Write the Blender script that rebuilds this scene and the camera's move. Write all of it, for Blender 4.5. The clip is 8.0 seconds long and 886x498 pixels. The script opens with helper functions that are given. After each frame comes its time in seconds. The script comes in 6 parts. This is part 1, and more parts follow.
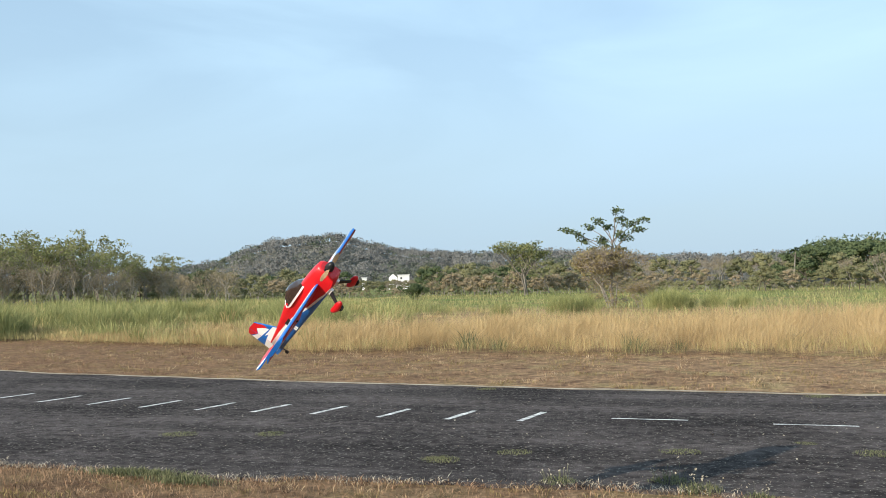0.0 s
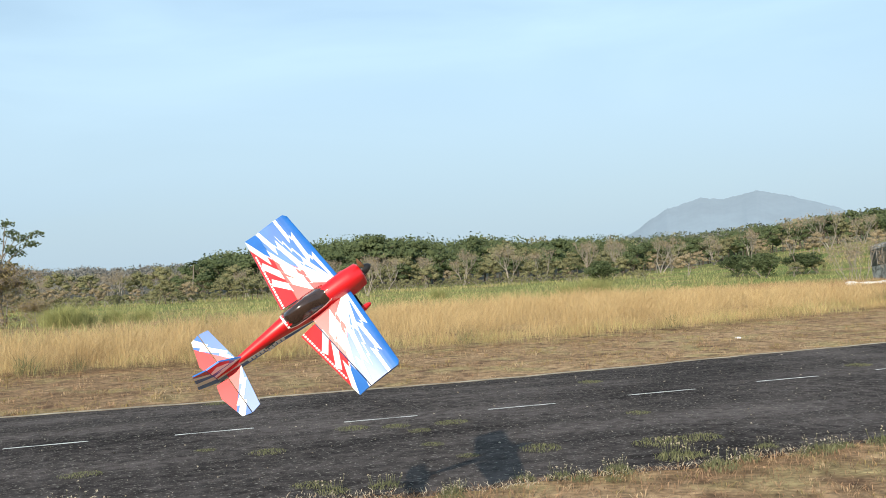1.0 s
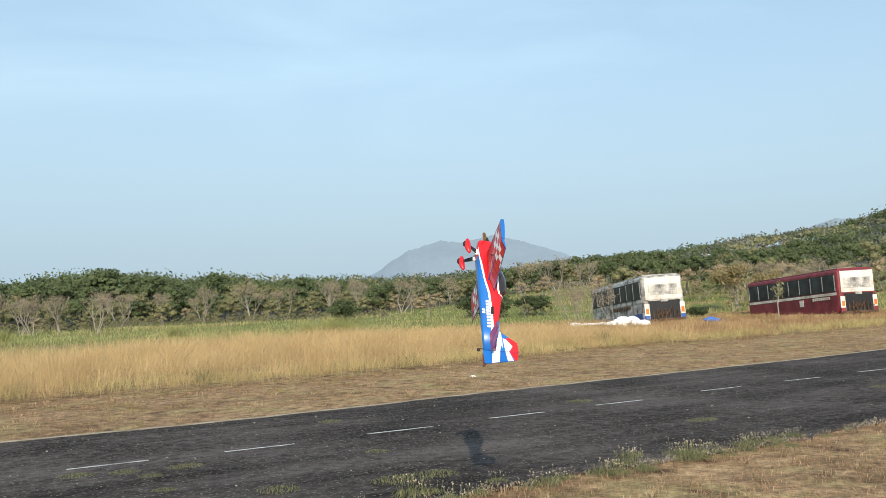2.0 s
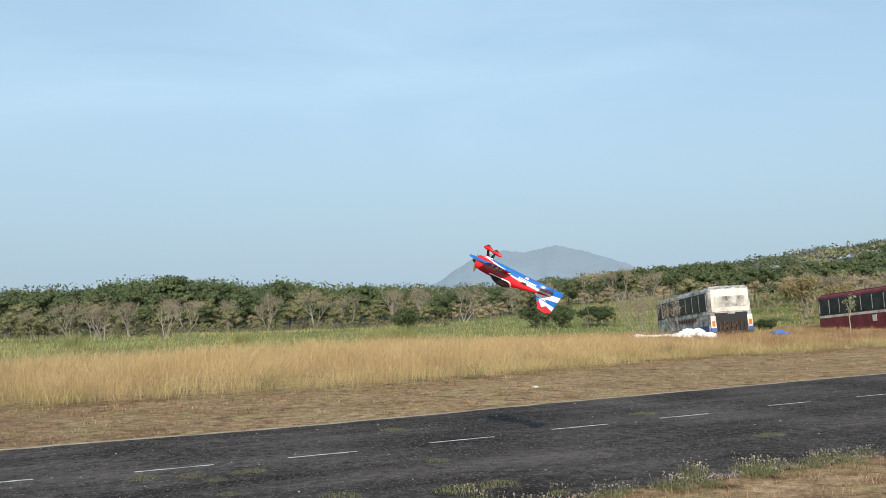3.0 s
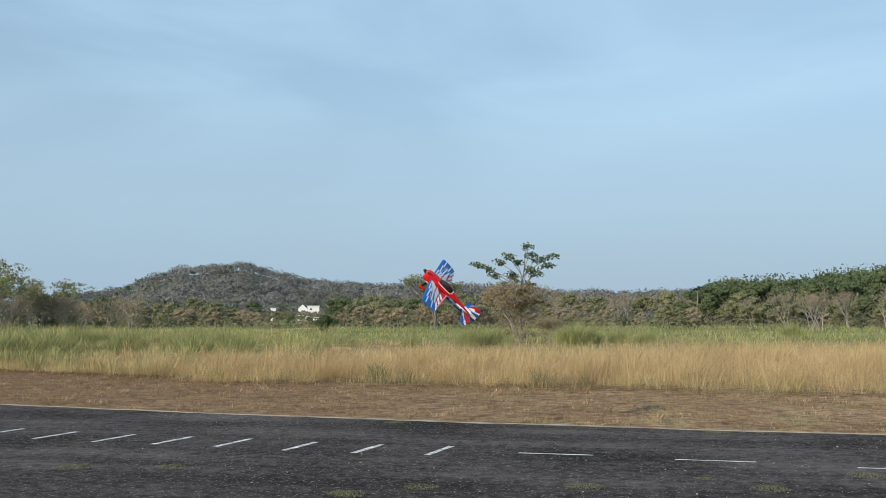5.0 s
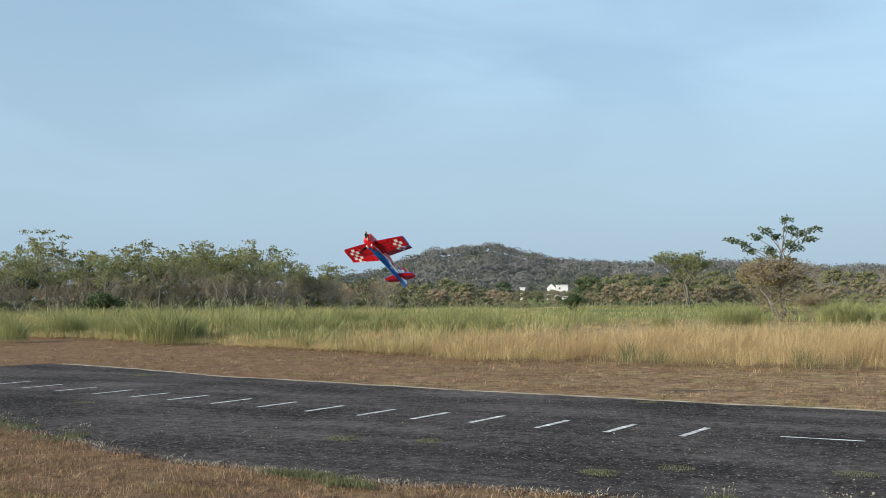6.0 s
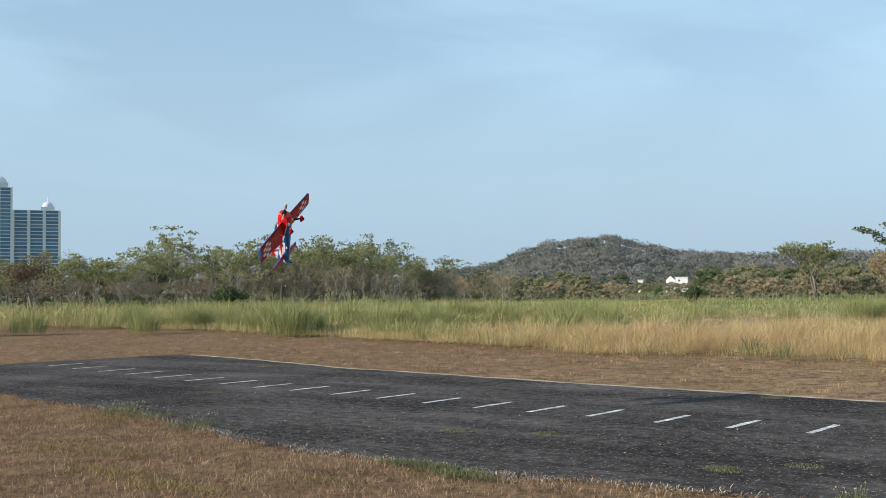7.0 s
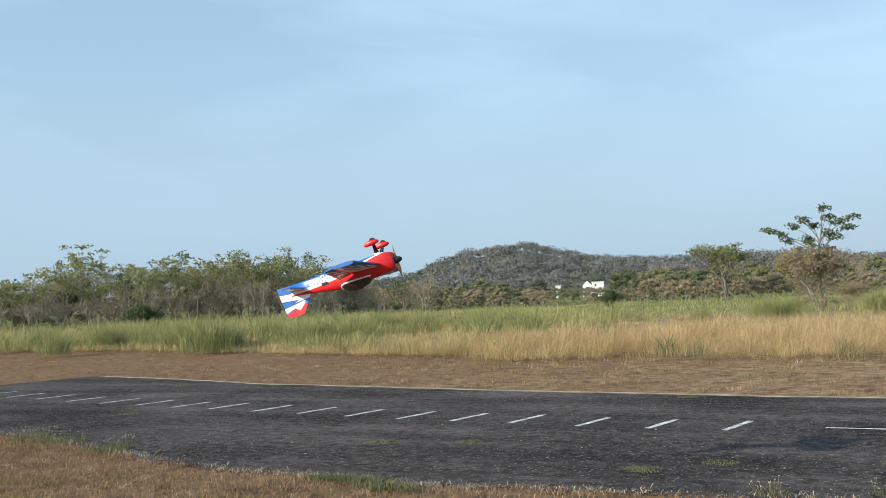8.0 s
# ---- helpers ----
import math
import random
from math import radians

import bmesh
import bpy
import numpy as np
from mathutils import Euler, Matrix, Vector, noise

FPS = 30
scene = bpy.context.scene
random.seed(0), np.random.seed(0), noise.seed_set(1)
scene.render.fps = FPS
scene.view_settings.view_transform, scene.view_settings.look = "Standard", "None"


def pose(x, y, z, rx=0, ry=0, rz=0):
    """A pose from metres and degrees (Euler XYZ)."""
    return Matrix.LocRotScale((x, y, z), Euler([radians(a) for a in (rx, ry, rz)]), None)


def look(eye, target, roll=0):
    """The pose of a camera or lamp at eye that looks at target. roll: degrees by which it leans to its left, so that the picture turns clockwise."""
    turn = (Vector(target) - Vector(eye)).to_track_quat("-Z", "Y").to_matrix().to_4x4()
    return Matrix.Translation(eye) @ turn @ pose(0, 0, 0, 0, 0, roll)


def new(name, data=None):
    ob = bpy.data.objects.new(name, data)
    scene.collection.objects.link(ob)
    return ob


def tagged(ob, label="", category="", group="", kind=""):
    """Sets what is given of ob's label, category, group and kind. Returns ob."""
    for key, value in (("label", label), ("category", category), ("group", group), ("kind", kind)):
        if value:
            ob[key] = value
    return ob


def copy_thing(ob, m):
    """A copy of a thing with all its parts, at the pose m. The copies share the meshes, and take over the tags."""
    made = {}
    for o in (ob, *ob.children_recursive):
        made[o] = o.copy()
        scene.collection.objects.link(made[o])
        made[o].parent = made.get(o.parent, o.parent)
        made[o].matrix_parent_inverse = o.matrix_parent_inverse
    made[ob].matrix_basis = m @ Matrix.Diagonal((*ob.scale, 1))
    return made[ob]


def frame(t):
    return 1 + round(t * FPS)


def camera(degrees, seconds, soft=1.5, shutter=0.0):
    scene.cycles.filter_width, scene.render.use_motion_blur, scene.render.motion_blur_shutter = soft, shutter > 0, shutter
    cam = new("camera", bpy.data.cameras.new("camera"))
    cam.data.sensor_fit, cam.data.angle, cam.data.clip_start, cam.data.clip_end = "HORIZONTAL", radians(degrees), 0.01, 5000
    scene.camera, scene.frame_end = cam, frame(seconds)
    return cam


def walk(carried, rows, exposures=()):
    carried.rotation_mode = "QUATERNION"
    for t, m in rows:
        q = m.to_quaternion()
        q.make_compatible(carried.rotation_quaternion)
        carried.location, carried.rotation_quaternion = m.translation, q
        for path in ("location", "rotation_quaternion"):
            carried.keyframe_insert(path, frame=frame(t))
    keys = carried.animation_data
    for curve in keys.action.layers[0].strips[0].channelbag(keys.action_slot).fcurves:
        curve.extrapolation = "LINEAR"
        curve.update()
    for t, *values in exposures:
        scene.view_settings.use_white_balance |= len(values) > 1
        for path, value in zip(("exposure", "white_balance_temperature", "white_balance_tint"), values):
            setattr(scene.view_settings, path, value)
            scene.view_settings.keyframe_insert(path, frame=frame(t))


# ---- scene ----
from mathutils import geometry

# ---- camera: a person stands still and turns after the aeroplane ----
cam = camera(48.91, 8.0, 0.6)
walk(cam, [
    (0.0, pose(0, 0, 1.6, 91.99, 1.04, 15.89)), (0.1, pose(0, 0, 1.6, 92.03, 1.26, 12.73)), (0.2, pose(0, 0, 1.6, 92.06, 1.49, 9.58)),
    (0.3, pose(0, 0, 1.6, 92.06, 1.72, 6.0)), (0.4, pose(0, 0, 1.6, 92.04, 1.96, 2.25)), (0.5, pose(0, 0, 1.6, 91.99, 2.21, -1.12)),
    (1.0, pose(0, 0, 1.6, 91.63, 2.84, -18.34)), (1.2, pose(0, 0, 1.6, 92.00, 2.44, -24.10)),
    (1.5, pose(0, 0, 1.6, 92.86, 2.11, -30.57)), (1.7, pose(0, 0, 1.6, 93.23, 2.20, -33.45)),
    (2.8, pose(0, 0, 1.6, 93.96, 1.06, -31.99)), (3.0, pose(0, 0, 1.6, 93.93, 1.51, -29.72)),
    (3.1, pose(0, 0, 1.6, 93.93, 1.77, -28.0)), (3.2, pose(0, 0, 1.6, 94.02, 1.86, -26.4)), (3.3, pose(0, 0, 1.6, 94.15, 1.83, -24.6)), (3.4, pose(0, 0, 1.6, 94.29, 1.71, -22.3)),
    (3.5, pose(0, 0, 1.6, 94.42, 1.56, -19.69)), (4.0, pose(0, 0, 1.6, 94.50, 1.12, -9.57)),
    (4.5, pose(0, 0, 1.6, 94.32, 1.00, 1.27)), (4.7, pose(0, 0, 1.6, 94.20, 0.45, 5.51)),
    (5.8, pose(0, 0, 1.6, 92.86, 0.45, 21.81)), (6.0, pose(0, 0, 1.6, 92.70, 0.55, 25.16)),
    (6.5, pose(0, 0, 1.6, 92.49, 0.70, 30.53)), (7.0, pose(0, 0, 1.6, 92.35, 0.70, 31.96)),
    (7.5, pose(0, 0, 1.6, 92.51, 0.93, 32.46)), (7.6, pose(0, 0, 1.6, 92.53, 1.02, 32.5)), (7.7, pose(0, 0, 1.6, 92.59, 1.25, 32.6)),
    (7.8, pose(0, 0, 1.6, 92.67, 1.60, 31.75)), (7.9, pose(0, 0, 1.6, 92.76, 2.02, 29.95)), (8.0, pose(0, 0, 1.6, 92.84, 2.48, 27.25)),
], exposures=[(0.0, 0.30, 6550, 10), (1.0, 0.25, 6740, 10), (1.5, 0.19, 6760, 10), (3.0, 0.0, 6550, 10), (3.5, -0.05, 6450, 10), (4.5, -0.12, 6380, 10), (6.0, 0.0, 6420, 10), (6.5, 0.02, 6440, 10), (7.0, 0.07, 6440, 10), (8.0, 0.15, 6440, 10)])

# ---- light: low afternoon sun behind the camera, thin high cloud ----
SUN_AZ, SUN_EL = -147.0, 20.5
world = bpy.data.worlds.new("sky")
scene.world = world
world.use_nodes = True
wn, wl = world.node_tree.nodes, world.node_tree.links
wn.clear()
sky = wn.new("ShaderNodeTexSky")
sky.sky_type, sky.sun_disc = "NISHITA", False
sky.sun_elevation, sky.sun_rotation = radians(SUN_EL), radians(SUN_AZ % 360)
sky.air_density, sky.dust_density, sky.ozone_density = 1.0, 0.7, 1.8
wcoord = wn.new("ShaderNodeTexCoord")
wmap = wn.new("ShaderNodeMapping")
wmap.inputs["Scale"].default_value = (1.2, 1.2, 5.0)
wmap.inputs["Rotation"].default_value = (0.0, 0.25, 0.4)
wl.new(wcoord.outputs["Generated"], wmap.inputs["Vector"])
wnoise = wn.new("ShaderNodeTexNoise")
wnoise.inputs["Scale"].default_value, wnoise.inputs["Detail"].default_value = 1.7, 6.0
wnoise.inputs["Distortion"].default_value = 0.6
wl.new(wmap.outputs["Vector"], wnoise.inputs["Vector"])
wramp = wn.new("ShaderNodeMapRange")
wramp.inputs["From Min"].default_value, wramp.inputs["From Max"].default_value = 0.40, 0.78
wramp.inputs["To Min"].default_value, wramp.inputs["To Max"].default_value = 0.42, 0.88
wl.new(wnoise.outputs["Fac"], wramp.inputs["Value"])
wmix = wn.new("ShaderNodeMix")
wmix.data_type = "RGBA"
wl.new(wramp.outputs["Result"], wmix.inputs["Factor"])
wl.new(sky.outputs["Color"], wmix.inputs["A"])
wmix.inputs["B"].default_value = (4.7, 6.75, 8.3, 1.0)
# bright haze low over the horizon
wsep = wn.new("ShaderNodeSeparateXYZ")
wl.new(wcoord.outputs["Generated"], wsep.inputs["Vector"])
whz = wn.new("ShaderNodeMapRange")
whz.interpolation_type = "SMOOTHSTEP"
whz.inputs["From Min"].default_value, whz.inputs["From Max"].default_value = -0.02, 0.30
whz.inputs["To Min"].default_value, whz.inputs["To Max"].default_value = 0.95, 0.0
wl.new(wsep.outputs["Z"], whz.inputs["Value"])
wmix2 = wn.new("ShaderNodeMix")
wmix2.data_type = "RGBA"
wl.new(whz.outputs["Result"], wmix2.inputs["Factor"])
wl.new(wmix.outputs["Result"], wmix2.inputs["A"])
wmix2.inputs["B"].default_value = (3.15, 4.30, 5.35, 1.0)
wbg = wn.new("ShaderNodeBackground")
wbg.inputs["Strength"].default_value = 0.125
wl.new(wmix2.outputs["Result"], wbg.inputs["Color"])
wout = wn.new("ShaderNodeOutputWorld")
wl.new(wbg.outputs["Background"], wout.inputs["Surface"])
sun = new("sun", bpy.data.lights.new("sun", "SUN"))
sun.data.energy, sun.data.angle, sun.data.color = 5.0, radians(0.6), (1.0, 0.90, 0.76)
sa, se = radians(SUN_AZ), radians(SUN_EL)
sun.matrix_world = look((0, 0, 60), (-60 * math.sin(sa) * math.cos(se), -60 * math.cos(sa) * math.cos(se), 60 - 60 * math.sin(se)))


# ---- materials ----
def material(name, dark, light, scale=4.0, rough=0.8, bump=0.0, bump_scale=60.0, metal=0.0, island=0.0, per_object=0.0, fine=0.35, coat=0.0, spec=0.3, trans=0.0, depth=0.02):
    """Two-scale noise between two colours, with optional change per piece, fine relief and gloss."""
    m = bpy.data.materials.new(name)
    m.use_nodes = True
    n, l = m.node_tree.nodes, m.node_tree.links
    b = n["Principled BSDF"]
    b.inputs["Roughness"].default_value, b.inputs["Metallic"].default_value = rough, metal
    b.inputs["Coat Weight"].default_value = coat
    b.inputs["Specular IOR Level"].default_value = spec
    geo = n.new("ShaderNodeTexCoord")
    big = n.new("ShaderNodeTexNoise")
    big.inputs["Scale"].default_value, big.inputs["Detail"].default_value = scale, 4.0
    small = n.new("ShaderNodeTexNoise")
    small.inputs["Scale"].default_value, small.inputs["Detail"].default_value = scale * 14, 3.0
    l.new(geo.outputs["Object"], big.inputs["Vector"])
    l.new(geo.outputs["Object"], small.inputs["Vector"])
    mixf = n.new("ShaderNodeMath")
    mixf.operation = "MULTIPLY_ADD"
    l.new(small.outputs["Fac"], mixf.inputs[0])
    mixf.inputs[1].default_value = fine
    l.new(big.outputs["Fac"], mixf.inputs[2])
    last = mixf
    for amount, source in ((island, "i"), (per_object, "o")):
        if amount:
            node = n.new("ShaderNodeNewGeometry") if source == "i" else n.new("ShaderNodeObjectInfo")
            out = node.outputs["Random Per Island"] if source == "i" else node.outputs["Random"]
            add = n.new("ShaderNodeMath")
            add.operation = "MULTIPLY_ADD"
            l.new(out, add.inputs[0])
            add.inputs[1].default_value = amount
            l.new(last.outputs[0], add.inputs[2])
            last = add
    spread = 0.5 * (fine + island + per_object)
    rng = n.new("ShaderNodeMapRange")
    rng.inputs["From Min"].default_value = 0.32 + spread - 0.5 * (island + per_object) * 0.8 - 0.05
    rng.inputs["From Max"].default_value = 0.68 + spread + 0.5 * (island + per_object) * 0.8 + 0.05
    l.new(last.outputs[0], rng.inputs["Value"])
    mix = n.new("ShaderNodeMix")
    mix.data_type = "RGBA"
    mix.inputs["A"].default_value, mix.inputs["B"].default_value = (*dark, 1), (*light, 1)
    l.new(rng.outputs["Result"], mix.inputs["Factor"])
    l.new(mix.outputs["Result"], b.inputs["Base Color"])
    if bump:
        bn = n.new("ShaderNodeTexNoise")
        bn.inputs["Scale"].default_value, bn.inputs["Detail"].default_value = bump_scale, 4.0
        l.new(geo.outputs["Object"], bn.inputs["Vector"])
        bu = n.new("ShaderNodeBump")
        bu.inputs["Strength"].default_value, bu.inputs["Distance"].default_value = bump, depth
        l.new(bn.outputs["Fac"], bu.inputs["Height"])
        l.new(bu.outputs["Normal"], b.inputs["Normal"])
    if trans:
        tl = n.new("ShaderNodeBsdfTranslucent")
        l.new(mix.outputs["Result"], tl.inputs["Color"])
        ms = n.new("ShaderNodeMixShader")
        ms.inputs["Fac"].default_value = trans
        l.new(b.outputs["BSDF"], ms.inputs[1])
        l.new(tl.outputs["BSDF"], ms.inputs[2])
        l.new(ms.outputs["Shader"], n["Material Output"].inputs["Surface"])
    return m


def asphalt_material():
    m = material("old_asphalt", (0.033, 0.027, 0.0255), (0.121, 0.102, 0.096), 0.5, 0.95, 1.0, 45.0, fine=1.0, spec=0.06)
    n, l = m.node_tree.nodes, m.node_tree.links
    b = n["Principled BSDF"]
    base = b.inputs["Base Color"].links[0].from_socket
    co = n.new("ShaderNodeTexCoord")
    sp = n.new("ShaderNodeTexNoise")
    sp.inputs["Scale"].default_value, sp.inputs["Detail"].default_value = 26.0, 6.0
    l.new(co.outputs["Object"], sp.inputs["Vector"])
    r = n.new("ShaderNodeMapRange")
    r.inputs["From Min"].default_value, r.inputs["From Max"].default_value = 0.585, 0.67
    l.new(sp.outputs["Fac"], r.inputs["Value"])
    # long drag stains along the strip
    mp = n.new("ShaderNodeMapping")
    mp.inputs["Scale"].default_value = (0.25, 1.6, 1.0)
    l.new(co.outputs["Object"], mp.inputs["Vector"])
    st = n.new("ShaderNodeTexNoise")
    st.inputs["Scale"].default_value, st.inputs["Detail"].default_value = 0.8, 5.0
    l.new(mp.outputs["Vector"], st.inputs["Vector"])
    r2 = n.new("ShaderNodeMapRange")
    r2.inputs["From Min"].default_value, r2.inputs["From Max"].default_value = 0.35, 0.65
    r2.inputs["To Min"].default_value, r2.inputs["To Max"].default_value = 0.58, 1.2
    l.new(st.outputs["Fac"], r2.inputs["Value"])
    mul = n.new("ShaderNodeMix")
    mul.data_type, mul.blend_type = "RGBA", "MULTIPLY"
    mul.inputs["Factor"].default_value = 1.0
    l.new(base, mul.inputs["A"])
    l.new(r2.outputs["Result"], mul.inputs["B"])
    mix = n.new("ShaderNodeMix")
    mix.data_type = "RGBA"
    mix.inputs["B"].default_value = (0.24, 0.22, 0.19, 1)
    l.new(r.outputs["Result"], mix.inputs["Factor"])
    l.new(mul.outputs["Result"], mix.inputs["A"])
    l.new(mix.outputs["Result"], b.inputs["Base Color"])
    return m


def ground_material():
    """Dry mown turf near the strip, straw under the tall grass, green meadow farther off."""
    m = material("turf", (0.24, 0.148, 0.08), (0.45, 0.30, 0.17), 0.5, 0.95, 0.6, 25.0, fine=0.9, spec=0.1)
    n, l = m.node_tree.nodes, m.node_tree.links
    b = n["Principled BSDF"]
    base = b.inputs["Base Color"].links[0].from_socket
    co = n.new("ShaderNodeTexCoord")

    def noise_node(scale, detail=4.0):
        t = n.new("ShaderNodeTexNoise")
        t.inputs["Scale"].default_value, t.inputs["Detail"].default_value = scale, detail
        l.new(co.outputs["Object"], t.inputs["Vector"])
        return t.outputs["Fac"]

    def ramp(value, lo, hi):
        r = n.new("ShaderNodeMapRange")
        r.inputs["From Min"].default_value, r.inputs["From Max"].default_value = lo, hi
        l.new(value, r.inputs["Value"])
        return r.outputs["Result"]

    def blend(fac, a, col):
        x = n.new("ShaderNodeMix")
        x.data_type = "RGBA"
        l.new(fac, x.inputs["Factor"])
        l.new(a, x.inputs["A"])
        if isinstance(col, tuple):
            x.inputs["B"].default_value = (*col, 1)
        else:
            l.new(col, x.inputs["B"])
        return x.outputs["Result"]

    c = blend(ramp(noise_node(0.9), 0.50, 0.64), base, (0.37, 0.285, 0.14))      # greenish yellow patches
    c = blend(ramp(noise_node(2.3), 0.54, 0.70), c, (0.14, 0.078, 0.047))          # bare brown soil
    xyz = n.new("ShaderNodeSeparateXYZ")
    l.new(co.outputs["Object"], xyz.inputs["Vector"])
    far = n.new("ShaderNodeVectorMath")
    far.operation = "LENGTH"
    l.new(co.outputs["Object"], far.inputs[0])
    wob = n.new("ShaderNodeMath")
    wob.operation = "MULTIPLY_ADD"
    l.new(noise_node(0.08), wob.inputs[0])
    wob.inputs[1].default_value = 30.0
    l.new(far.outputs["Value"], wob.inputs[2])
    meadow = blend(ramp(noise_node(0.25), 0.35, 0.65), base, (0.17, 0.20, 0.055))
    green = blend(ramp(noise_node(0.15), 0.3, 0.7), meadow, (0.13, 0.19, 0.045))
    c = blend(ramp(wob.outputs[0], 68.0, 84.0), c, green)
    # trodden, browner turf on the near side to the west
    west, near = ramp(xyz.outputs["X"], 3.0, -3.0), ramp(xyz.outputs["Y"], 11.0, 8.0)
    both = n.new("ShaderNodeMath")
    both.operation = "MULTIPLY"
    l.new(west, both.inputs[0])
    l.new(near, both.inputs[1])
    fade = n.new("ShaderNodeMath")
    fade.operation = "MULTIPLY"
    l.new(both.outputs[0], fade.inputs[0])
    fade.inputs[1].default_value = 0.5
    c = blend(fade.outputs[0], c, (0.125, 0.078, 0.045))
    side = n.new("ShaderNodeMath")
    side.operation = "MULTIPLY"
    l.new(ramp(xyz.outputs["X"], 8.0, -12.0), side.inputs[0])
    side.inputs[1].default_value = 0.75
    close = n.new("ShaderNodeMath")
    close.operation = "MULTIPLY"
    l.new(side.outputs[0], close.inputs[0])
    l.new(ramp(xyz.outputs["Y"], 40.0, 32.0), close.inputs[1])
    c = blend(close.outputs[0], c, (0.175, 0.094, 0.051))
    grain = n.new("ShaderNodeMapRange")
    grain.inputs["From Min"].default_value, grain.inputs["From Max"].default_value = 0.3, 0.7
    grain.inputs["To Min"].default_value, grain.inputs["To Max"].default_value = 0.58, 1.38
    l.new(noise_node(17.0, 9.0), grain.inputs["Value"])
    gm = n.new("ShaderNodeMix")
    gm.data_type, gm.blend_type = "RGBA", "MULTIPLY"
    gm.inputs["Factor"].default_value = 1.0
    l.new(c, gm.inputs["A"])
    l.new(grain.outputs["Result"], gm.inputs["B"])
    tuft = n.new("ShaderNodeMapRange")
    tuft.inputs["From Min"].default_value, tuft.inputs["From Max"].default_value = 0.34, 0.66
    tuft.inputs["To Min"].default_value, tuft.inputs["To Max"].default_value = 0.68, 1.20
    l.new(noise_node(4.2, 5.0), tuft.inputs["Value"])
    tm = n.new("ShaderNodeMix")
    tm.data_type, tm.blend_type = "RGBA", "MULTIPLY"
    tm.inputs["Factor"].default_value = 1.0
    l.new(gm.outputs["Result"], tm.inputs["A"])
    l.new(tuft.outputs["Result"], tm.inputs["B"])
    l.new(tm.outputs["Result"], b.inputs["Base Color"])
    return m


ASPHALT, TURF = asphalt_material(), ground_material()
PAINT_LINE = material("worn_white_paint", (0.20, 0.19, 0.175), (0.92, 0.91, 0.88), 7.0, 0.8, 0.3, 120.0, fine=1.0)
SAND = material("pale_sand_edge", (0.20, 0.16, 0.11), (0.48, 0.42, 0.33), 2.5, 0.95, 0.5, 60.0)
RUSSET = material("russet_dry_grass", (0.20, 0.115, 0.060), (0.46, 0.30, 0.165), 0.5, 0.75, island=0.3, fine=0.3, trans=0.3)
STRAW = material("dry_straw", (0.36, 0.245, 0.112), (0.68, 0.51, 0.27), 0.8, 0.7, island=0.12, fine=0.4, trans=0.25)
STRAW_GREEN = material("half_dry_grass", (0.17, 0.15, 0.052), (0.62, 0.53, 0.25), 0.6, 0.7, island=0.3, fine=0.4, trans=0.25)
REED = material("green_reed_grass", (0.085, 0.105, 0.032), (0.48, 0.48, 0.20), 0.5, 0.65, island=0.3, fine=0.4, trans=0.25)
SKIRT = material("bleached_turf", (0.28, 0.19, 0.11), (0.56, 0.42, 0.26), 2.0, 0.85, island=0.3, fine=0.3, trans=0.2)
MOWN_NEAR = material("trodden_dry_blades", (0.062, 0.034, 0.019), (0.50, 0.325, 0.200), 1.4, 0.85, island=0.35, fine=0.3, trans=0.2)
TURF_GREEN = material("yellow_green_turf", (0.17, 0.125, 0.052), (0.38, 0.29, 0.13), 0.8, 0.85, island=0.5, fine=0.3, trans=0.25)
# Dry hill leaves, greyed and paled in colour to stand for distance haze.
WOOD_GREY = material("hazed_dry_hill_foliage", (0.155, 0.160, 0.152), (0.245, 0.240, 0.224), 0.05, 0.85, 1.0, 1.1, island=0.25, fine=0.6, trans=0.2, spec=0.1, depth=0.25)
MOWN = material("mown_dry_blades", (0.15, 0.088, 0.046), (0.44, 0.295, 0.165), 1.2, 0.85, island=0.5, fine=0.3, trans=0.2)
WEED = material("weed_leaf", (0.08, 0.092, 0.042), (0.25, 0.25, 0.13), 3.0, 0.7, island=0.8, trans=0.3)
WEED_HEAD = material("weed_seed_head", (0.32, 0.27, 0.19), (0.58, 0.52, 0.41), 8.0, 0.8, island=0.6)
# Dark green leaves; a little bluish distance haze is mixed into the colour.
LEAF_DARK = material("dark_foliage", (0.052, 0.077, 0.038), (0.142, 0.176, 0.084), 0.15, 0.7, 1.0, 2.2, island=0.18, per_object=0.5, fine=0.8, trans=0.22, spec=0.1, depth=0.22)
LEAF_LIGHT = material("olive_foliage", (0.125, 0.130, 0.066), (0.30, 0.29, 0.158), 0.14, 0.7, 1.0, 2.6, island=0.18, per_object=0.5, fine=0.8, trans=0.22, spec=0.1, depth=0.20)
LEAF_BROWN = material("dry_brown_foliage", (0.160, 0.126, 0.076), (0.41, 0.335, 0.215), 0.2, 0.75, 1.0, 3.0, island=0.25, per_object=0.5, fine=0.7, trans=0.22, spec=0.1, depth=0.3)
LEAF_UMBER = material("dull_brown_foliage", (0.085, 0.058, 0.038), (0.21, 0.15, 0.10), 0.5, 0.75, island=0.6, trans=0.25, spec=0.1)
LEAF_EDGE = material("pale_olive_foliage", (0.11, 0.122, 0.048), (0.42, 0.425, 0.185), 0.2, 0.6, island=0.8, per_object=0.5, trans=0.38, spec=0.12)
LEAF_RUST = material("yellowing_bush_foliage", (0.17, 0.135, 0.06), (0.38, 0.31, 0.15), 0.6, 0.7, island=0.8, trans=0.3)
BARK = material("pale_bark", (0.135, 0.118, 0.098), (0.37, 0.335, 0.29), 1.5, 0.9, per_object=0.5)
BARK_DARK = material("dark_forest_bark", (0.055, 0.047, 0.036), (0.16, 0.135, 0.105), 1.5, 0.9, per_object=0.5)
